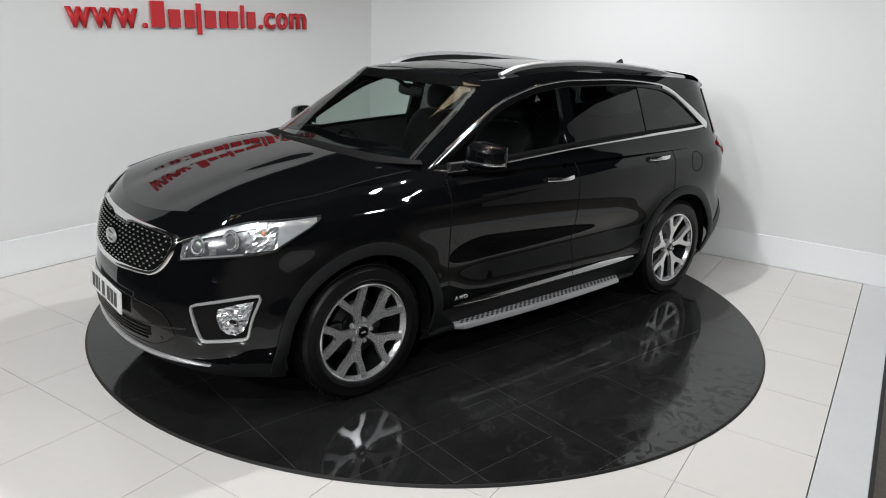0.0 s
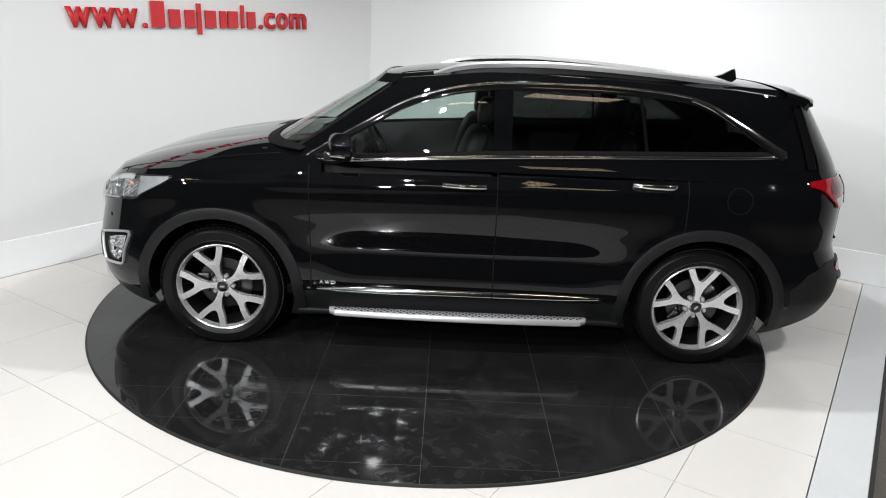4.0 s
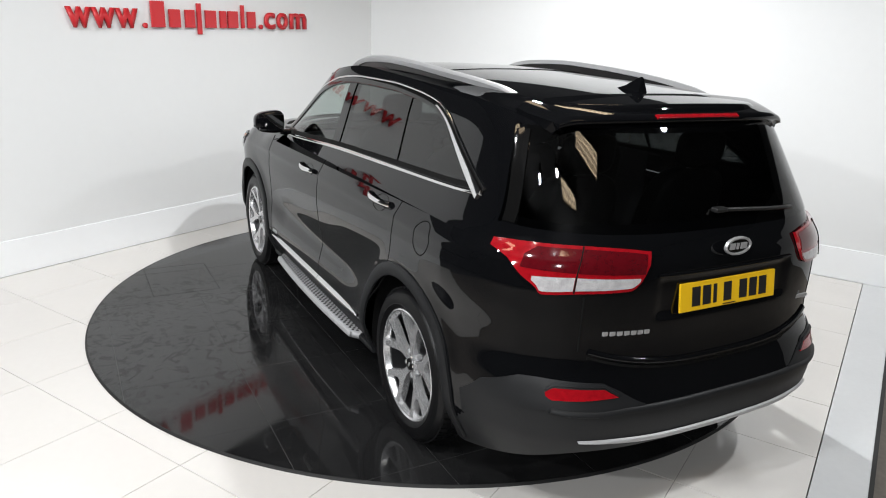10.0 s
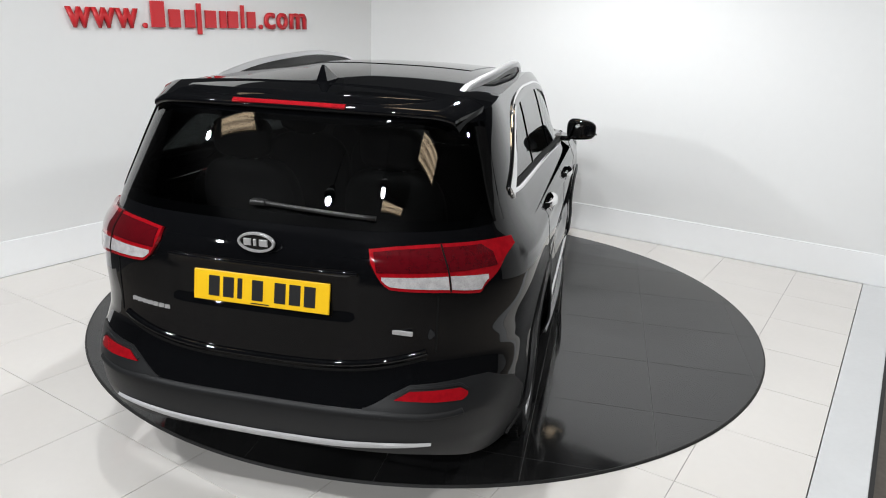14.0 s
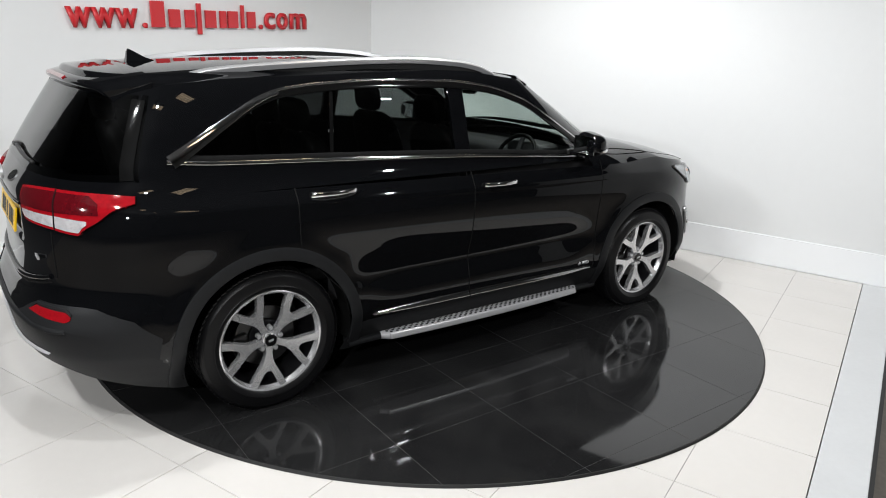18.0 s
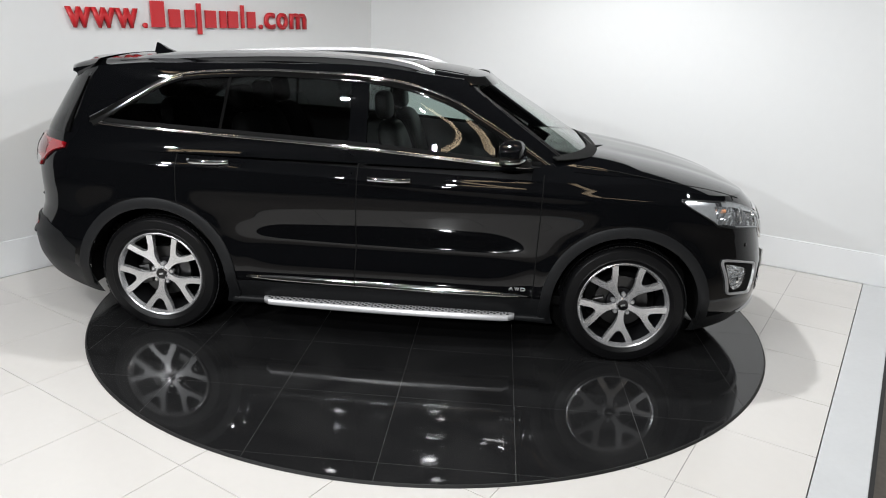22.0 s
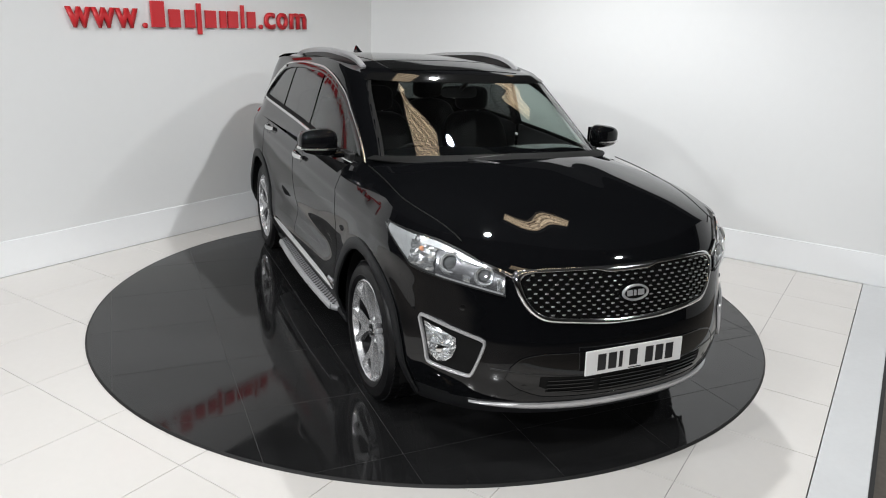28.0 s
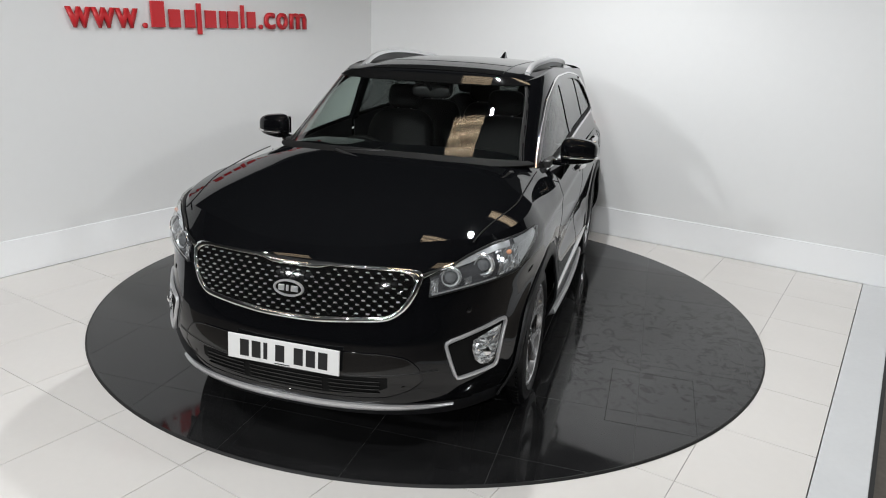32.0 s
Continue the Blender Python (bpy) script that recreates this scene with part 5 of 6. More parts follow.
# front fog lamps
def fog_lamp(sg):
    hold = tagged(new("fog_lamp"), "fog lamp in a bright silver frame")
    hold.parent = car
    corners = [(0.846, 0.655), (0.645, 0.592), (0.694, 0.426), (0.826, 0.446)]
    loop_ = []
    for k in range(4):
        a, b = corners[k], corners[(k + 1) % 4]
        pa, pb = corners[k - 1], corners[(k + 2) % 4]
        for f in np.linspace(0.10, 0.90, 9):
            loop_.append((a[0] + (b[0] - a[0]) * f, a[1] + (b[1] - a[1]) * f))
        loop_.append((b[0] * 0.955 + 0.045 * (a[0] + corners[(k + 2) % 4][0]) / 2, b[1] * 0.955 + 0.045 * (a[1] + corners[(k + 2) % 4][1]) / 2))
    cy, cz = 0.745, 0.535
    P = np.array([nose_point(nose_s(y, z), z, 0.006)[0] for y, z in loop_])
    N = np.array([nose_point(nose_s(y, z), z, 0.006)[1] for y, z in loop_])
    f = np.array([1, sg, 1])
    if sg < 0:
        P, N = (P * f)[::-1], (N * f)[::-1]
    strip("silver_frame", P, N, 0.0135, 0.010, M["satin"], hold, "satin silver frame", closed=True, r=0.4)
    ring_in = [(cy + (y - cy) * 0.96, cz + (z - cz) * 0.96) for y, z in loop_]
    base = [nose_point(nose_s(y, z), z, 0.003)[0] * f for y, z in ring_in]
    mid = nose_point(nose_s(cy, cz), cz, 0.003)[0] * f
    piece("fog_recess", [tuple(v) for v in base] + [tuple(mid)], [(i, (i + 1) % len(base), len(base)) if sg < 0 else ((i + 1) % len(base), i, len(base)) for i in range(len(base))], M["seam"], hold)
    outline = [(0.836, 0.622), (0.770, 0.606), (0.700, 0.582), (0.700, 0.54), (0.720, 0.494), (0.748, 0.470), (0.785, 0.462), (0.812, 0.482), (0.826, 0.52), (0.832, 0.57)]
    outline = [(0.832 - (0.836 - y) * 0.66, z + 0.004) for y, z in outline]
    rim = []
    for k in range(10):
        a, b = outline[k], outline[(k + 1) % 10]
        rim += [(a[0] + (b[0] - a[0]) * t, a[1] + (b[1] - a[1]) * t) for t in (0, 0.33, 0.67)]
    oy, oz = 0.790, 0.544
    rnd = np.random.default_rng(11)
    for nm, mt, out, rough, lab in (("fog_reflector", M["reflector"], 0.008, 0.006, "faceted silver reflector"), ("fog_lens", M["lens"], 0.017, 0.0, "clear lens")):
        v = []
        for k in (1.0, 0.8, 0.6, 0.4, 0.2):
            for y, z in rim:
                y, z = oy + (y - oy) * k, oz + (z - oz) * k
                v.append(nose_point(nose_s(y, z), z, out + float(rnd.uniform(-1, 1)) * rough * (k < 1))[0] * f)
        v.append(nose_point(nose_s(oy, oz), oz, out)[0] * f)
        m_ = len(rim)
        fc = [(r * m_ + i, r * m_ + (i + 1) % m_, (r + 1) * m_ + (i + 1) % m_, (r + 1) * m_ + i) for r in range(4) for i in range(m_)]
        fc += [(4 * m_ + i, 4 * m_ + (i + 1) % m_, 5 * m_) for i in range(m_)]
        ob = piece(nm, v, [q[::-1] if sg > 0 else q for q in fc], mt, hold, lab, smooth=not rough)
        ob.visible_shadow = nm != "fog_lens"
    p, n = nose_point(nose_s(0.788, 0.525), 0.525, 0.006)
    m = Matrix.Translation(np.array(p) * f) @ Vector((1.0, 0.2 * sg, 0.0)).to_track_quat("Z", "X").to_matrix().to_4x4()
    part("fog_bulb", lathe([(0.0, 0.014), (0.016, 0.012), (0.024, 0.006), (0.026, -0.004), (0.0, -0.004)], 20, "Z"), M["chrome"], hold, "round chrome bulb shield", smooth=True, place=m)
    for z in (0.505, 0.545, 0.592):
        ys = np.linspace(0.764, 0.816, 8)
        row = [nose_point(nose_s(y, z), z, 0.011) for y in ys]
        PP, NN = np.array([r[0] for r in row]) * f, np.array([r[1] for r in row]) * f
        strip("fog_rib", PP if sg > 0 else PP[::-1], NN if sg > 0 else NN[::-1], 0.005, 0.005, M["satin"], hold)


for sg in (1, -1):
    headlamp(sg)
    fog_lamp(sg)

# lower air intake, its slats, and the silver lip
for (a, b, z0, z1, mt, nm) in ((-0.44, 0.44, 0.362, 0.448, M["seam"], "lower_intake"),):
    yy = np.linspace(a, b, 40)
    g = np.array([[(nose_at(y, z) + 0.004, y, z) for y in yy] for z in np.linspace(z0, z1, 6)])
    if nm == "lower_intake":
        for i in range(6):
            for j in range(40):
                e = abs(yy[j]) / 0.44
                g[i, j, 2] = g[i, j, 2] + 0.02 * e**3 * (1 - i / 5)
    if nm == "lower_intake":
        grid_piece(nm, g, mt, car, "black lower air intake")
for z in (0.378, 0.396, 0.414, 0.432):
    for a, b in ((-0.41, -0.20), (-0.17, 0.17), (0.20, 0.41)):
        yy = np.linspace(a, b, 14)
        strip("intake_slat", [(nose_at(y, z) + 0.004, y, z) for y in yy], [(1, 0, 0)] * 14, 0.005, 0.005, M["gloss"], car)
ins_lo = table((0.0, 0.345), (0.40, 0.350), (0.52, 0.385), (0.575, 0.430))
ins_hi = table((0.0, 0.556), (0.40, 0.552), (0.50, 0.535), (0.555, 0.490), (0.575, 0.432))
yy = np.concatenate([-np.linspace(0.575, 0, 30), np.linspace(0, 0.575, 30)[1:]])
g = np.array([[(nose_at(y, z) + 0.002, y, z) for y, z in ((y, float(ins_lo(abs(y))) + (float(ins_hi(abs(y))) - float(ins_lo(abs(y)))) * k) for y in yy)] for k in np.linspace(0, 1, 9)])
grid_piece("bumper_insert", g, M["gloss"], car, "gloss black insert round the lower intake")
rim_ = [(y, float(ins_hi(abs(y)))) for y in yy] + [(y, float(ins_lo(abs(y)))) for y in yy[::-1][1:-1]]
strip("insert_edge", [(nose_at(y, z) + 0.001, y, z) for y, z in rim_], [(1, 0.3 * y, 0) for y, z in rim_], 0.006, 0.003, P_, car, closed=True)
lip_z = table((0.0, 0.302), (0.3, 0.302), (0.5, 0.297), (0.62, 0.290), (0.70, 0.284))
yy = np.linspace(-0.68, 0.68, 60)
strip("silver_lip", [(nose_at(y, float(lip_z(abs(y)))) + 0.006, y, float(lip_z(abs(y)))) for y in yy], [(1, 0.25 * y, -0.35) for y in yy], 0.034, 0.010, M["satin"], car, "satin silver skid lip", r=0.45, taper=[max(1 - abs(y / 0.70) ** 4, 0.1) for y in yy])
yy = np.linspace(-0.63, 0.63, 50)
for zf in (lambda y: 0.445 + 0.03 * abs(y / 0.63) ** 2,):
    strip("bumper_crease", [(nose_at(y, zf(y)) + 0.0005, y, zf(y)) for y in yy], [(1, 0, 0)] * 50, 0.008, 0.003, M["plastic"], car)
for y, z in ((-0.72, 0.72), (0.72, 0.72), (-0.50, 0.40), (0.50, 0.40)):
    p, n = nose_point(nose_s(abs(y), z), z, -0.002)
    m = Matrix.Translation(p * np.array([1, 1 if y > 0 else -1, 1])) @ Vector((n[0], n[1] * (1 if y > 0 else -1), n[2])).to_track_quat("Z", "X").to_matrix().to_4x4()
    part("parking_sensor", lathe([(0.012, 0.0), (0.012, 0.004), (0.008, 0.006), (0.0, 0.006)], 18, "Z"), M["gloss"], car, place=m, smooth=True)


# ---- rear of the car ----
def tail_lamp(sg):
    hold = tagged(new("tail_lamp"), "wraparound red tail lamp with a clear lower band")
    hold.parent = car
    f = np.array([1, sg, 1])
    pa, pb = tail_phi(1.06, y=0.405), tail_phi(1.10, x=-1.945)
    pm = tail_phi(1.06, y=0.775)
    px = lambda x: tail_phi(1.03, x=x)
    py = lambda y: tail_phi(1.03, y=y)
    hi = table((pb, 1.112), (pb + (pm - pb) * 0.5, 1.119), (pm, 1.123), (py(0.644), 1.128), (py(0.516), 1.123), (pa, 1.112))
    lo = table((pb, 1.085), (px(-2.03), 1.062), (px(-2.095), 1.012), (px(-2.14), 0.978), (py(0.743), 0.958), (py(0.643), 0.970), (py(0.47), 0.982), (py(0.432), 1.014), (pa, 1.07))

    def sheet(nm, material, us, L, H, out, label="", thick=0.0):
        g = skin(tail_point, us, L, H, 7, out) * f
        return grid_piece(nm, g if sg > 0 else g[:, ::-1], material, hold, label, both=thick)
    us = np.linspace(pb, pa, 60)
    sheet("lamp_body", M["red_lens"], us, [float(lo(u)) for u in us], [float(hi(u)) for u in us], 0.014, "glossy red lens", 0.012)
    gap = tail_phi(1.06, y=0.645)
    for a, b in ((px(-2.125), gap - 0.006), (gap + 0.006, py(0.440))):
        u2 = np.linspace(a, b, 26)
        lo2 = [float(lo(u)) + 0.011 for u in u2]
        hi2 = [max(1.017 + 0.010 * min(max((u - a) / (gap - a), 0), 1) if a < gap - 0.01 else 1.026, l + 0.003) for u, l in zip(u2, lo2)]
        sheet("clear_band", M["white_lens"], u2, lo2, hi2, 0.0160, "clear lower band", 0.002)
        u3 = np.linspace(px(-2.085) if a < gap - 0.01 else a, b if a < gap - 0.01 else py(0.425), 26)
        top = [min(float(hi(u)) - 0.012, 1.082 + 0.5 * abs(u - u3[0])) if a < gap - 0.01 else float(hi(u)) - 0.011 for u in u3]
        sheet("smoked_band", M["red_dark"], u3, [1.040] * 26, top, 0.0160, "smoked dark red band", 0.002)
    pts = [tail_point(gap, z, 0.015) for z in np.linspace(0.972, 1.126, 12)]
    strip("lamp_joint", np.array([p[0] for p in pts]) * f, np.array([p[1] for p in pts]) * f, 0.005, 0.0035, M["seam"], hold)


def rear_reflector(sg):
    f = np.array([1, sg, 1])
    # dark plastic corner round the reflector, running down to the wheel arch
    pts_ = [(tail_phi(0.6, x=-1.84), 0.36, 0.46), (tail_phi(0.6, x=-2.00), 0.44, 0.580), (tail_phi(0.6, x=-2.15), 0.52, 0.637), (tail_phi(0.6, y=0.764), 0.53, 0.642), (tail_phi(0.6, y=0.705), 0.54, 0.639),
            (tail_phi(0.6, y=0.56), 0.54, 0.632), (tail_phi(0.6, y=0.50), 0.54, 0.606), (tail_phi(0.6, y=0.44), 0.54, 0.570), (tail_phi(0.6, y=0.40), 0.54, 0.552)]
    pts_ = sorted(pts_)
    uu = np.linspace(pts_[0][0], pts_[-1][0], 70)
    lo_ = np.interp(uu, [q[0] for q in pts_], [q[1] for q in pts_])
    hi_ = np.interp(uu, [q[0] for q in pts_], [q[2] for q in pts_])
    g = skin(tail_point, uu, lo_, hi_, 7, 0.0045) * f
    grid_piece("bumper_corner", g if sg > 0 else g[:, ::-1], M["clad"], car, "dark grey plastic bumper corner", both=0.006)
    us = np.linspace(tail_phi(0.61, y=0.506), tail_phi(0.61, y=0.744), 24)
    k_ = np.linspace(0, 1, 24)
    lo = np.interp(k_, [0, 0.5, 0.93, 1], [0.583, 0.574, 0.571, 0.584])
    hi = np.interp(k_, [0, 0.17, 0.88, 1], [0.585, 0.612, 0.613, 0.597])
    g = skin(tail_point, us, lo, hi, 5, 0.009) * f
    grid_piece("rear_reflector", g[:, ::-1] if sg > 0 else g, M["red_lens"], car, "red bumper reflector", both=0.006)
    lip = [tail_point(u, float(z), 0.005) for u, z in zip(us, np.interp(k_, [0, 0.17, 0.88, 1], [0.592, 0.622, 0.624, 0.604]))]
    strip("reflector_surround", np.array([p[0] for p in lip]) * f, np.array([p[1] for p in lip]) * f, 0.010, 0.006, M["clad"], car)


for sg in (1, -1):
    tail_lamp(sg)
    rear_reflector(sg)
number_plate("number_plate_rear", -2.340, 0.930, -1, -8, M["plate_y"], car, "yellow rear number plate with black bars")
oval_badge("badge", (-2.345, 0.0, 1.113), -1, car)
# plate recess, tailgate lines, lettering as bars
yy = np.linspace(-0.36, 0.36, 30)
strip("plate_recess_edge", [(tail_at(y, 1.028) - 0.001, y, 1.028) for y in yy], [(-1, 0, 0.2)] * 30, 0.012, 0.006, P_, car)
yy = np.linspace(-0.60, 0.60, 44)
strip("tailgate_gap", [(tail_at(y, 0.662 + 0.06 * abs(y / 0.6) ** 3), y, 0.662 + 0.06 * abs(y / 0.6) ** 3) for y in yy], [(-1, 0, 0)] * 44, 0.010, 0.002, M["seam"], car)
strip("tailgate_ledge", [(tail_at(y, 0.686 + 0.06 * abs(y / 0.6) ** 3) - 0.002, y, 0.686 + 0.06 * abs(y / 0.6) ** 3) for y in yy], [(-1, 0, 0.5)] * 44, 0.022, 0.010, P_, car, r=0.45)
for sg in (1, -1):
    zs = np.linspace(0.745, 0.955, 14)
    strip("tailgate_gap", [(tail_at(0.63, z), sg * 0.63, z) for z in zs], [(-1, sg * 0.6, 0)] * 14, 0.007, 0.002, M["seam"], car)
for k in range(7):
    y = 0.545 - 0.027 * k
    part("name_bar", box(tail_at(y, 0.815) - 0.004, tail_at(y, 0.815) + 0.004, y - 0.0105, y + 0.0105, 0.808, 0.823), M["satin"], car, "small chrome lettering bar" if k == 0 else "")
part("trim_badge", box(tail_at(0.5, 0.822) - 0.005, tail_at(0.5, 0.822) + 0.004, -0.555, -0.455, 0.814, 0.831, 0.002), M["satin"], car, "small silver trim badge")
# rear wiper
w_ = new("rear_wiper")
w_.parent = car
tube("wiper_arm", [(tail_at(y, 1.232 - 0.02 * f) - 0.022, y, 1.235 - 0.022 * f) for f, y in zip(np.linspace(0, 1, 10), np.linspace(0.02, -0.40, 10))], 0.0085, M["plastic"], w_)
part("wiper_pivot", box(-0.018, 0.018, -0.03, 0.03, -0.010, 0.010, 0.007), M["plastic"], w_, place=Matrix.Translation((tail_at(0.0, 1.225) - 0.014, 0.03, 1.235)))
# silver skid strip
skid_z = table((0.0, 0.392), (0.3, 0.398), (0.55, 0.408), (0.66, 0.408))
yy = np.linspace(-0.64, 0.64, 60)
strip("rear_skid_strip", [(tail_at(y, float(skid_z(abs(y)))) - 0.004, y, float(skid_z(abs(y)))) for y in yy], [(-1, 0.2 * y, -0.5) for y in yy], 0.028, 0.008, M["tread"], car, "satin silver skid strip", r=0.4, taper=[max(1 - abs(y / 0.66) ** 4, 0.08) for y in yy])
yy = np.linspace(-0.74, 0.74, 50)
ridge_z = table((0.0, 0.537), (0.45, 0.537), (0.60, 0.528), (0.70, 0.530), (0.78, 0.545))
strip("cladding_ridge", [(tail_at(y, float(ridge_z(abs(y)))), y, float(ridge_z(abs(y)))) for y in yy], [(-1, 0, 0.6)] * 50, 0.026, 0.010, M["clad"], car, r=0.48)


# ---- sides of the car ----
def side_pt(x, z, out=0.0):
    return (x, side_y(x, z) + out, z)


for xf, z0, z1 in ((lambda z: DOOR_F - 0.02 * (1.1 - z), 0.37, 1.095), (lambda z: DOOR_M - 0.01 * (1.1 - z), 0.37, 1.10)):
    zs = np.linspace(z0, z1, 36)
    mirror_strip("door_gap", [side_pt(xf(z), z) for z in zs], [(0, 1, 0.0)] * 36, 0.006, 0.0012, M["seam"], car)
zs = np.linspace(0.42, 1.10, 40)
mirror_strip("door_gap", [side_pt(DOOR_R + 0.30 * float(smooth01(0.86, 0.42, z)), z) for z in zs], [(0, 1, 0.0)] * 40, 0.006, 0.0012, M["seam"], car)
# round fuel flap in the left rear wing
FLAP_X, FLAP_Z = -1.53, 1.005
ring_a = np.linspace(0, 2 * math.pi, 41)[:-1]
strip("fuel_flap", [side_pt(FLAP_X + 0.070 * math.cos(a), FLAP_Z + 0.070 * math.sin(a)) for a in ring_a], [(0, 1, 0.0)] * 40, 0.005, 0.0012, M["seam"], car, "round shut line of the fuel flap", closed=True)
# chrome sill strip and running boards
for a, b in ((-0.84, -0.19), (-0.185, 0.83)):
    xs_ = np.linspace(a, b, 30)
    thin = [max(1 - abs(2 * (x + 0.02) / 1.74) ** 6, 0.2) for x in xs_]
    mirror_strip("sill_chrome", [side_pt(x, 0.392 - 0.010 * (x + 0.84) / 1.67, 0.004) for x in xs_], [(0, 1, 0.4)] * 30, 0.036, 0.010, M["chrome"], car, "bright chrome sill strip", taper=thin)
stud_bm = lathe([(0.0, 0.0), (0.0085, 0.0), (0.007, 0.003), (0.0, 0.0035)], 8, "Z")
rub_me = bpy.data.meshes.new("step_stud")
stud_bm.to_mesh(rub_me)
stud_bm.free()
rub_me.materials.append(M["plastic"])
for sg in (1, -1):
    st = tagged(new("running_board"), "silver running board with black rubber studs")
    st.parent = car
    xs_ = np.linspace(-0.755, 0.765, 40)
    bow = lambda x: 0.024 * (1 - (x / 0.76) ** 2)
    g = np.array([[(x, sg * (y + bow(x)), z) for x in xs_] for y, z in ((0.80, 0.252), (0.885, 0.252), (0.915, 0.248), (0.924, 0.236), (0.920, 0.214), (0.80, 0.205))])
    for i in range(6):
        for j in (0, 1, 38, 39):
            e = {0: 0.035, 1: 0.008, 38: 0.008, 39: 0.035}[j]
            if 1 <= i <= 4:
                g[i, j, 1] -= sg * e
    grid_piece("board", g if sg < 0 else g[:, ::-1], M["tread"], st, "dull silver tread plate")
    e_ = np.array([(x, sg * (0.921 + bow(x)), 0.234) for x in xs_[1:-1]])
    strip("board_edge", e_ if sg > 0 else e_[::-1], [(0, sg, 0.35)] * len(e_), 0.03, 0.005, M["satin"], st, "bright silver board edge")
    part("board_end", box(0.755, 0.95, min(sg * 0.80, sg * 0.89), max(sg * 0.80, sg * 0.89), 0.21, 0.244, 0.012), M["clad"], st)
    part("board_end", box(-0.95, -0.745, min(sg * 0.80, sg * 0.89), max(sg * 0.80, sg * 0.89), 0.21, 0.244, 0.012), M["clad"], st)
    for r in range(4):
        for k in range(38):
            x = -0.72 + 0.0385 * (k + 0.5 * (r % 2))
            if x < 0.735:
                ob = new("step_stud", rub_me)
                ob.parent = st
                ob.location = (x, sg * (0.848 + 0.0175 * r + bow(x)), 0.2515)


# door handles
def handle(xr, z, sg):
    hold = new("door_handle")
    hold.parent = car
    f = np.array([1, sg, 1])
    xs_ = np.linspace(xr, xr + 0.245, 22)
    pts = np.array([(x, side_y(x, z) + 0.008 + 0.030 * math.sin(math.pi * min(max((x - xr) / 0.245, 0.0), 1)) ** 0.6, z + 0.012 * (x - xr)) for x in xs_])
    P, N = pts * f, np.array([(0, 1, 0.1)] * 22) * f
    strip("grip", P if sg > 0 else P[::-1], N if sg > 0 else N[::-1], 0.026, 0.010, M["chrome"], hold, "bright chrome grip", r=0.45, base=-0.012)
    cx = xr + 0.11
    rim = [(cx + 0.075 * math.cos(a), side_y(cx + 0.075 * math.cos(a), z - 0.012 + 0.036 * math.sin(a)) + 0.0015, z - 0.012 + 0.036 * math.sin(a)) for a in np.linspace(0, 2 * math.pi, 25)[:-1]]
    v = [tuple(np.array(p) * f) for p in rim] + [tuple(np.array((cx, side_y(cx, z) - 0.02, z - 0.014)) * f)]
    piece("handle_cup", v, [(i, (i + 1) % 24, 24) if sg < 0 else ((i + 1) % 24, i, 24) for i in range(24)], P_, hold)


for sg in (1, -1):
    handle(-0.120, 1.024, sg)
    handle(-1.175, 1.066, sg)


# door mirrors
def door_mirror(sg):
    hold = tagged(new("door_mirror"), "black door mirror with a chrome indicator strip")
    hold.parent = car
    bm = bmesh.new()
    bmesh.ops.create_uvsphere(bm, u_segments=28, v_segments=18, radius=1.0)
    for v in bm.verts:
        x, y, z = v.co
        e = 0.62
        q = [math.copysign(abs(c) ** e, c) for c in (x, y, z)]
        back = smooth01(-0.2, -1.0, q[0])
        v.co = Vector((0.668 + (0.085 * q[0] if q[0] > 0 else 0.055 * q[0]) + 0.02 * -q[1], sg * (0.978 + 0.104 * q[1]), 1.214 + 0.072 * q[2] * (1 - 0.16 * q[1])))
    if sg < 0:
        bmesh.ops.reverse_faces(bm, faces=bm.faces[:])
    part("mirror_shell", bm, P_, hold, smooth=True)
    ys = np.linspace(0.895, 1.088, 16)
    pts = [(0.668 - 0.02 * (y - 0.978) / 0.104 + 0.086 * max(1 - (abs(y - 0.978) / 0.106) ** 3.2, 0.0) ** 0.31 + 0.001, sg * y, 1.186) for y in ys]
    strip("indicator_strip", pts if sg > 0 else pts[::-1], [(1, sg * 0.5 * (k / 15), 0) for k in range(16)] if sg > 0 else [(1, -0.5 * (k / 15), 0) for k in range(15, -1, -1)], 0.014, 0.006, M["chrome"], hold, "chrome indicator strip")
    part("mirror_glass", box(0.6095, 0.6125, min(sg * 0.895, sg * 1.06), max(sg * 0.895, sg * 1.06), 1.162, 1.268, 0.001), M["mirror"], hold, "mirror glass")
    part("mirror_arm", box(0.645, 0.72, min(sg * 0.80, sg * 0.91), max(sg * 0.80, sg * 0.91), 1.128, 1.162, 0.014, 3), P_, hold, smooth=True)
    part("mirror_foot", box(0.63, 0.80, min(sg * 0.795, sg * 0.835), max(sg * 0.795, sg * 0.835), 1.122, 1.165, 0.008), M["plastic"], hold)


for sg in (1, -1):
    door_mirror(sg)
    # raised silver letters ahead of the sill strip
    for k, ch in enumerate("AWD"):
        bm = letters(ch, -0.014, 0.014, 0.020)
        x0 = 0.766 + 0.034 * (k - 1) * (1 if sg < 0 else -1)
        part("badge_letter", bm, M["satin"], car, "small silver raised letter" if k == 0 else "",
             place=Matrix.Translation((x0, sg * (side_y(x0, 0.425) - 0.030), 0.416)) @ Matrix.Rotation(radians(90 * sg), 4, "Z"))
# bonnet edge lines
for sg in (1, -1):
    pts = []
    for x in np.linspace(1.05, 2.0, 26):
        y = 0.80 - 0.10 * smooth01(1.5, 2.05, x)
        pts.append((x, sg * y, float(hood_z(x, y)) + 0.0005))
    strip("bonnet_gap", pts, [(0, sg * 0.4, 1)] * 26, 0.006, 0.001, M["seam"], car)


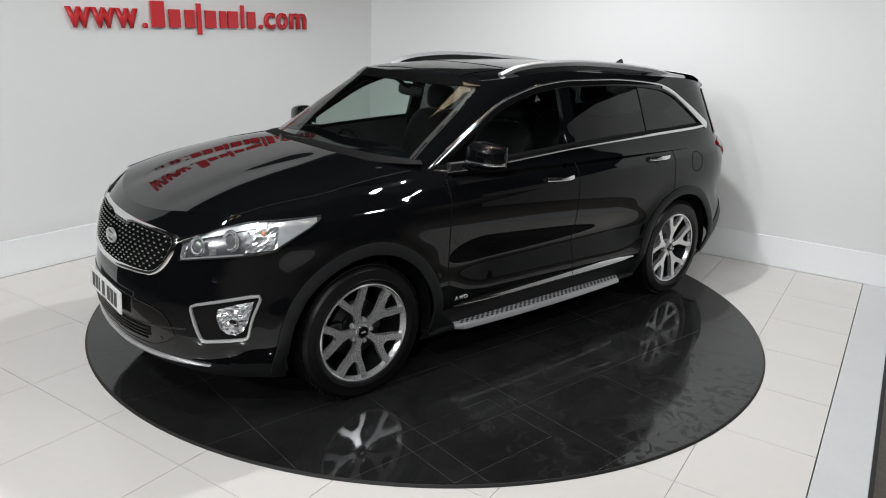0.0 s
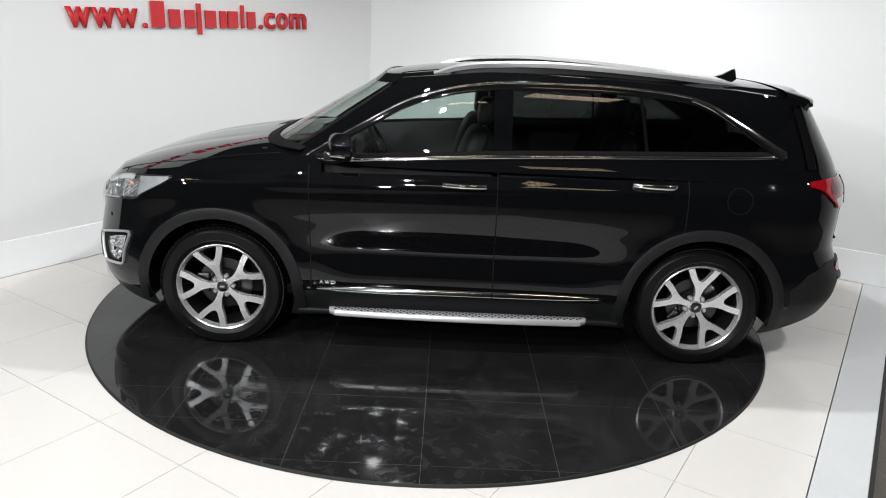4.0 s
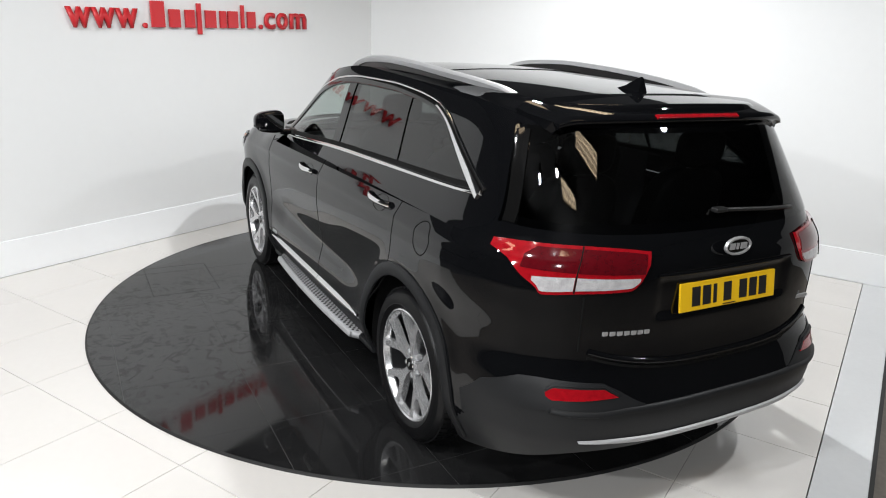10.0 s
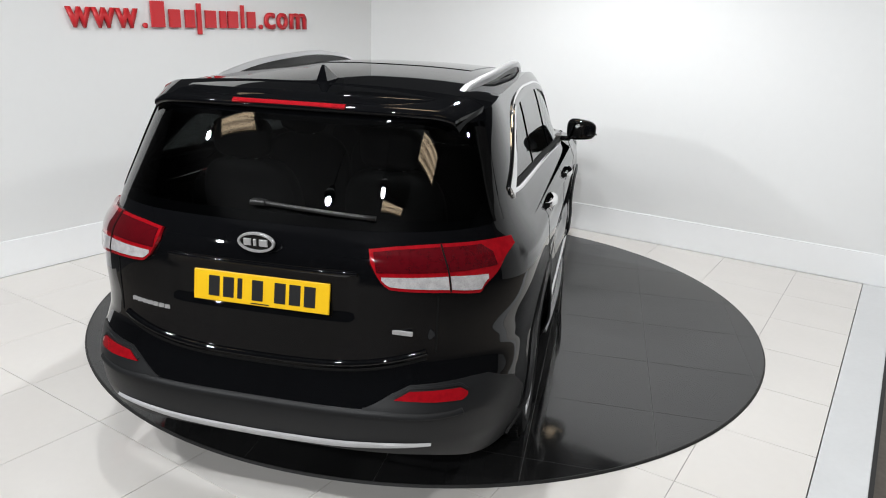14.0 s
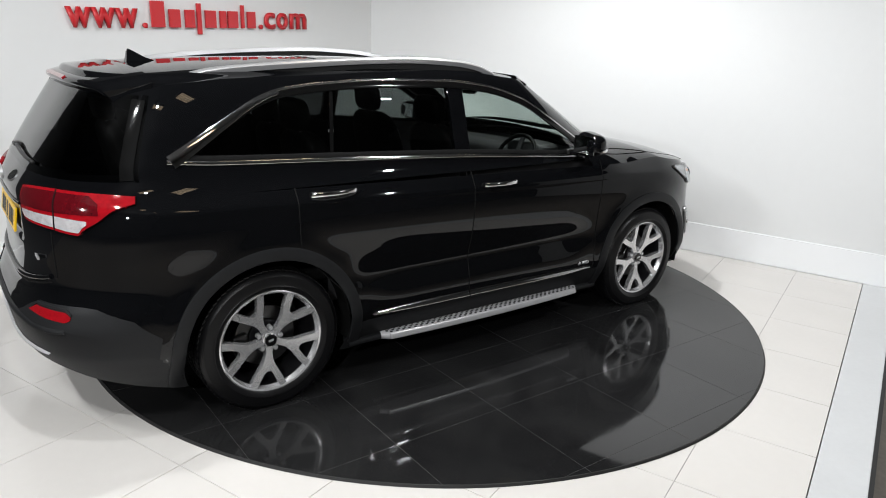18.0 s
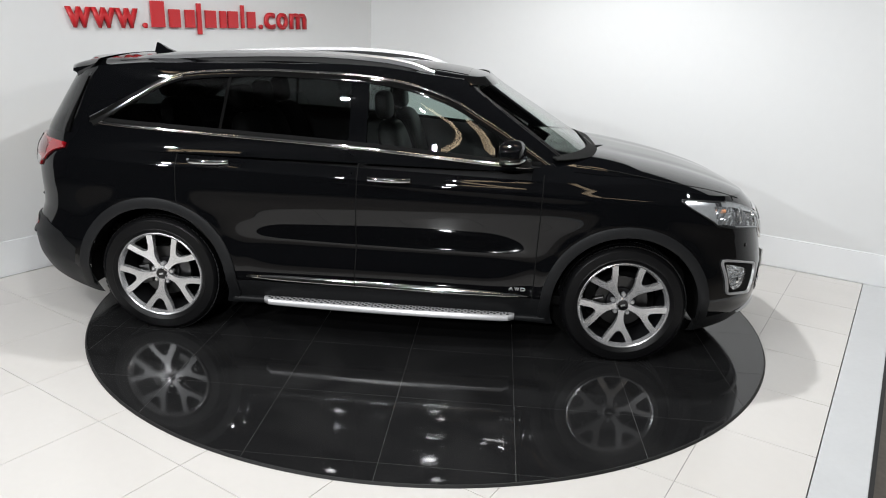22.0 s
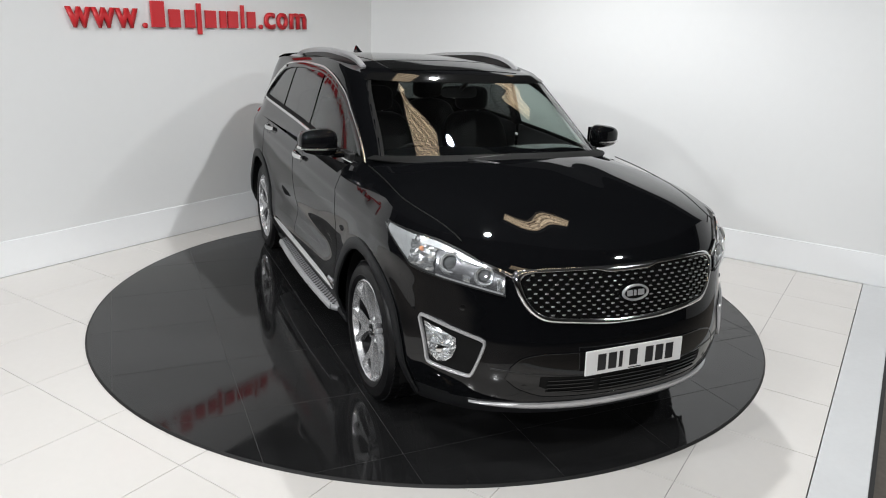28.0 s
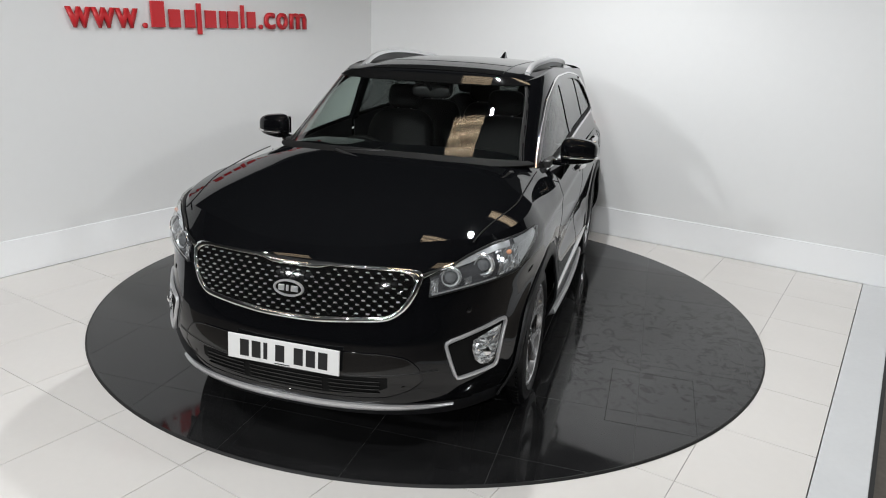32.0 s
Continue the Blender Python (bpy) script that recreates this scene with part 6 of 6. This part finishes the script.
# ---- inside the car ----
def soft_box(cx, cy, cz, dx, dy, dz, e=0.55, lean=0.0, seg=20):
    bm = bmesh.new()
    bmesh.ops.create_uvsphere(bm, u_segments=seg, v_segments=seg // 2 + 2, radius=1.0)
    for v in bm.verts:
        q = [math.copysign(abs(c) ** e, c) for c in v.co]
        v.co = Vector((cx + dx * q[0] + lean * dz * q[2], cy + dy * q[1], cz + dz * q[2]))
    return bm


def car_seat(x, y, width=0.25):
    s = tagged(new("car_seat"), "black leather car seat with a headrest")
    s.parent = car
    part("seat_base", soft_box(x + 0.05, y, 0.66, 0.27, width, 0.10), M["seat"], s, smooth=True)
    part("seat_back", soft_box(x - 0.28, y, 0.98, 0.085, width, 0.32, lean=-0.28), M["seat"], s, smooth=True)
    part("headrest", soft_box(x - 0.40, y, 1.385, 0.05, 0.125, 0.085, lean=-0.1), M["seat"], s, smooth=True)
    for d in (-0.05, 0.05):
        tube("headrest_post", [(x - 0.38, y + d, 1.24), (x - 0.395, y + d, 1.34)], 0.007, M["satin"], s, steps=8)


for x, y, w in ((0.28, 0.37, 0.25), (0.28, -0.37, 0.25), (-0.62, 0.40, 0.23), (-0.62, 0.0, 0.16), (-0.62, -0.40, 0.23), (-1.42, 0.32, 0.22), (-1.42, -0.32, 0.22)):
    car_seat(x, y, w)
part("dashboard", soft_box(0.92, 0.0, 0.98, 0.26, 0.74, 0.115, 0.45, seg=32), M["dash"], car, "charcoal dashboard", smooth=True)
part("instrument_hood", soft_box(0.76, -0.37, 1.10, 0.10, 0.19, 0.05, 0.5), M["dash"], car, smooth=True)
part("centre_console", box(-0.15, 0.75, -0.11, 0.11, 0.35, 0.78, 0.03), M["dash"], car)
sw = tagged(new("steering_wheel"), "black leather steering wheel")
sw.parent = car
sw.matrix_basis = Matrix.Translation((0.60, -0.37, 1.02)) @ Matrix.Rotation(radians(-65), 4, "Y")
part("wheel_rim", lathe([(0.185 + 0.014 * math.cos(a), 0.014 * math.sin(a)) for a in np.linspace(0, 2 * math.pi, 11)], 40, "Z"), M["seat"], sw, smooth=True)
part("wheel_boss", soft_box(0, 0, 0, 0.06, 0.075, 0.03), M["dash"], sw, smooth=True)
for a in (0, 180, 270):
    part("wheel_spoke", box(0.03, 0.18, -0.018, 0.018, -0.008, 0.008, 0.004), M["dash"], sw, place=Matrix.Rotation(radians(a + 90), 4, "Z"))
m_ = tagged(new("rear_view_mirror"), "black inside mirror under the roof")
m_.parent = car
part("mirror_case", soft_box(0.44, 0.0, 1.475, 0.018, 0.125, 0.038), M["plastic"], m_, smooth=True)
tube("mirror_stem", [(0.46, 0, 1.49), (0.56, 0, 1.545)], 0.012, M["plastic"], m_, steps=8)
# headlining and pale pillar trims
g = np.array([[(x, y, float(roof_mid(x)) - 0.035 * abs(y / 0.64) ** 2.5 - 0.035) for y in np.linspace(-0.58, 0.58, 16)] for x in np.linspace(-1.95, 0.36, 24)])
grid_piece("headlining", g, M["trim_grey"], car, "pale grey cloth headlining")
# dark door linings up to the waist
for sg in (1, -1):
    for x0, x1 in ((-1.02, -0.20), (-0.15, 0.86)):
        xs_ = np.linspace(x0, x1, 16)
        g = np.array([[(x, sg * (min(side_y(x, min(0.45 + (float(dlo_low(x)) + 0.012 - 0.45) * k, 1.05)), glass_y(x, float(dlo_low(x)))) - 0.035 - 0.02 * (1 - k)), 0.45 + (float(dlo_low(x)) + 0.012 - 0.45) * k) for x in xs_] for k in (0.0, 0.25, 0.5, 0.75, 0.9, 1.0)])
        grid_piece("door_lining", g if sg > 0 else g[:, ::-1], M["dash"], car, "charcoal door lining", both=0.006)
part("parcel_floor", box(-2.1, -0.95, -0.72, 0.72, 0.55, 0.62, 0.02), M["seam"], car)
part("cabin_floor", box(-0.95, 1.18, -0.82, 0.82, 0.30, 0.36, 0.01), M["seam"], car)


# ---- floor tiles, last ----
def floor_tiles():
    g = 0.0016
    square = {}
    for i in range(-5, 6):
        for j in range(-12, 10):
            x0, x1 = max(U0 + TILE * i, WALL_X + 0.014), min(U0 + TILE * (i + 1), EDGE_U)
            y0, y1 = V0 + TILE * j, min(V0 + TILE * (j + 1), WALL_Y - 0.014)
            if x1 - x0 < 0.03 or y1 - y0 < 0.03 or y0 < FLOOR_END - 0.01:
                continue
            if all(math.hypot(x, y) < RADIUS - 0.02 for x in (x0, x1) for y in (y0, y1)):
                continue
            key = (round(x1 - x0, 3), round(y1 - y0, 3))
            if key not in square:
                w, h = key[0] / 2 - g, key[1] / 2 - g
                square[key] = tile_mesh("floor_tile", [(-w, -h), (w, -h), (w, h), (-w, h)], -0.004, 0.0, M["tile"])
            ob = new("floor_tile", square[key])
            ob.parent = floor
            ob.location = ((x0 + x1) / 2, (y0 + y1) / 2, FLOOR_Z)


def deck_tiles():
    g = 0.0009
    for i in range(-4, 5):
        for j in range(-4, 5):
            x0, y0 = -0.025 + 0.61 * i, -0.30 + 0.6 * j
            poly = [(x0 + g, y0 + g), (x0 + 0.61 - g, y0 + g), (x0 + 0.61 - g, y0 + 0.6 - g), (x0 + g, y0 + 0.6 - g)]
            poly = clip_round(poly, RADIUS - 0.005)
            if len(poly) >= 3:
                ob = new("deck_tile", tile_mesh("deck_tile", poly, -0.0009, 0.0, M["disc"], 0.0006))
                ob.parent = turntable


floor_tiles()
deck_tiles()
# joints of a square hatch in the turntable
for x0, x1, y0, y1 in ((0.70, 1.32, 1.345, 1.348), (0.70, 1.32, 1.79, 1.793), (0.70, 0.703, 1.348, 1.79), (1.317, 1.32, 1.348, 1.79)):
    part("hatch_joint", box(x0, x1, y0, y1, -0.002, 0.0006), M["rim_edge"], turntable)


# ---- what moves ----
def motions():
    turn = [(t, -106.71 - 10.2133 * t) for t in range(0, 33)]
    walk(turntable, [(t, pose(0, 0, 0, 0, 0, a)) for t, a in turn])
    walk(car, [(t, pose(0, 0, 0, 0, 0, a) @ pose(-0.186, 0.0325, 0)) for t, a in turn])


motions()
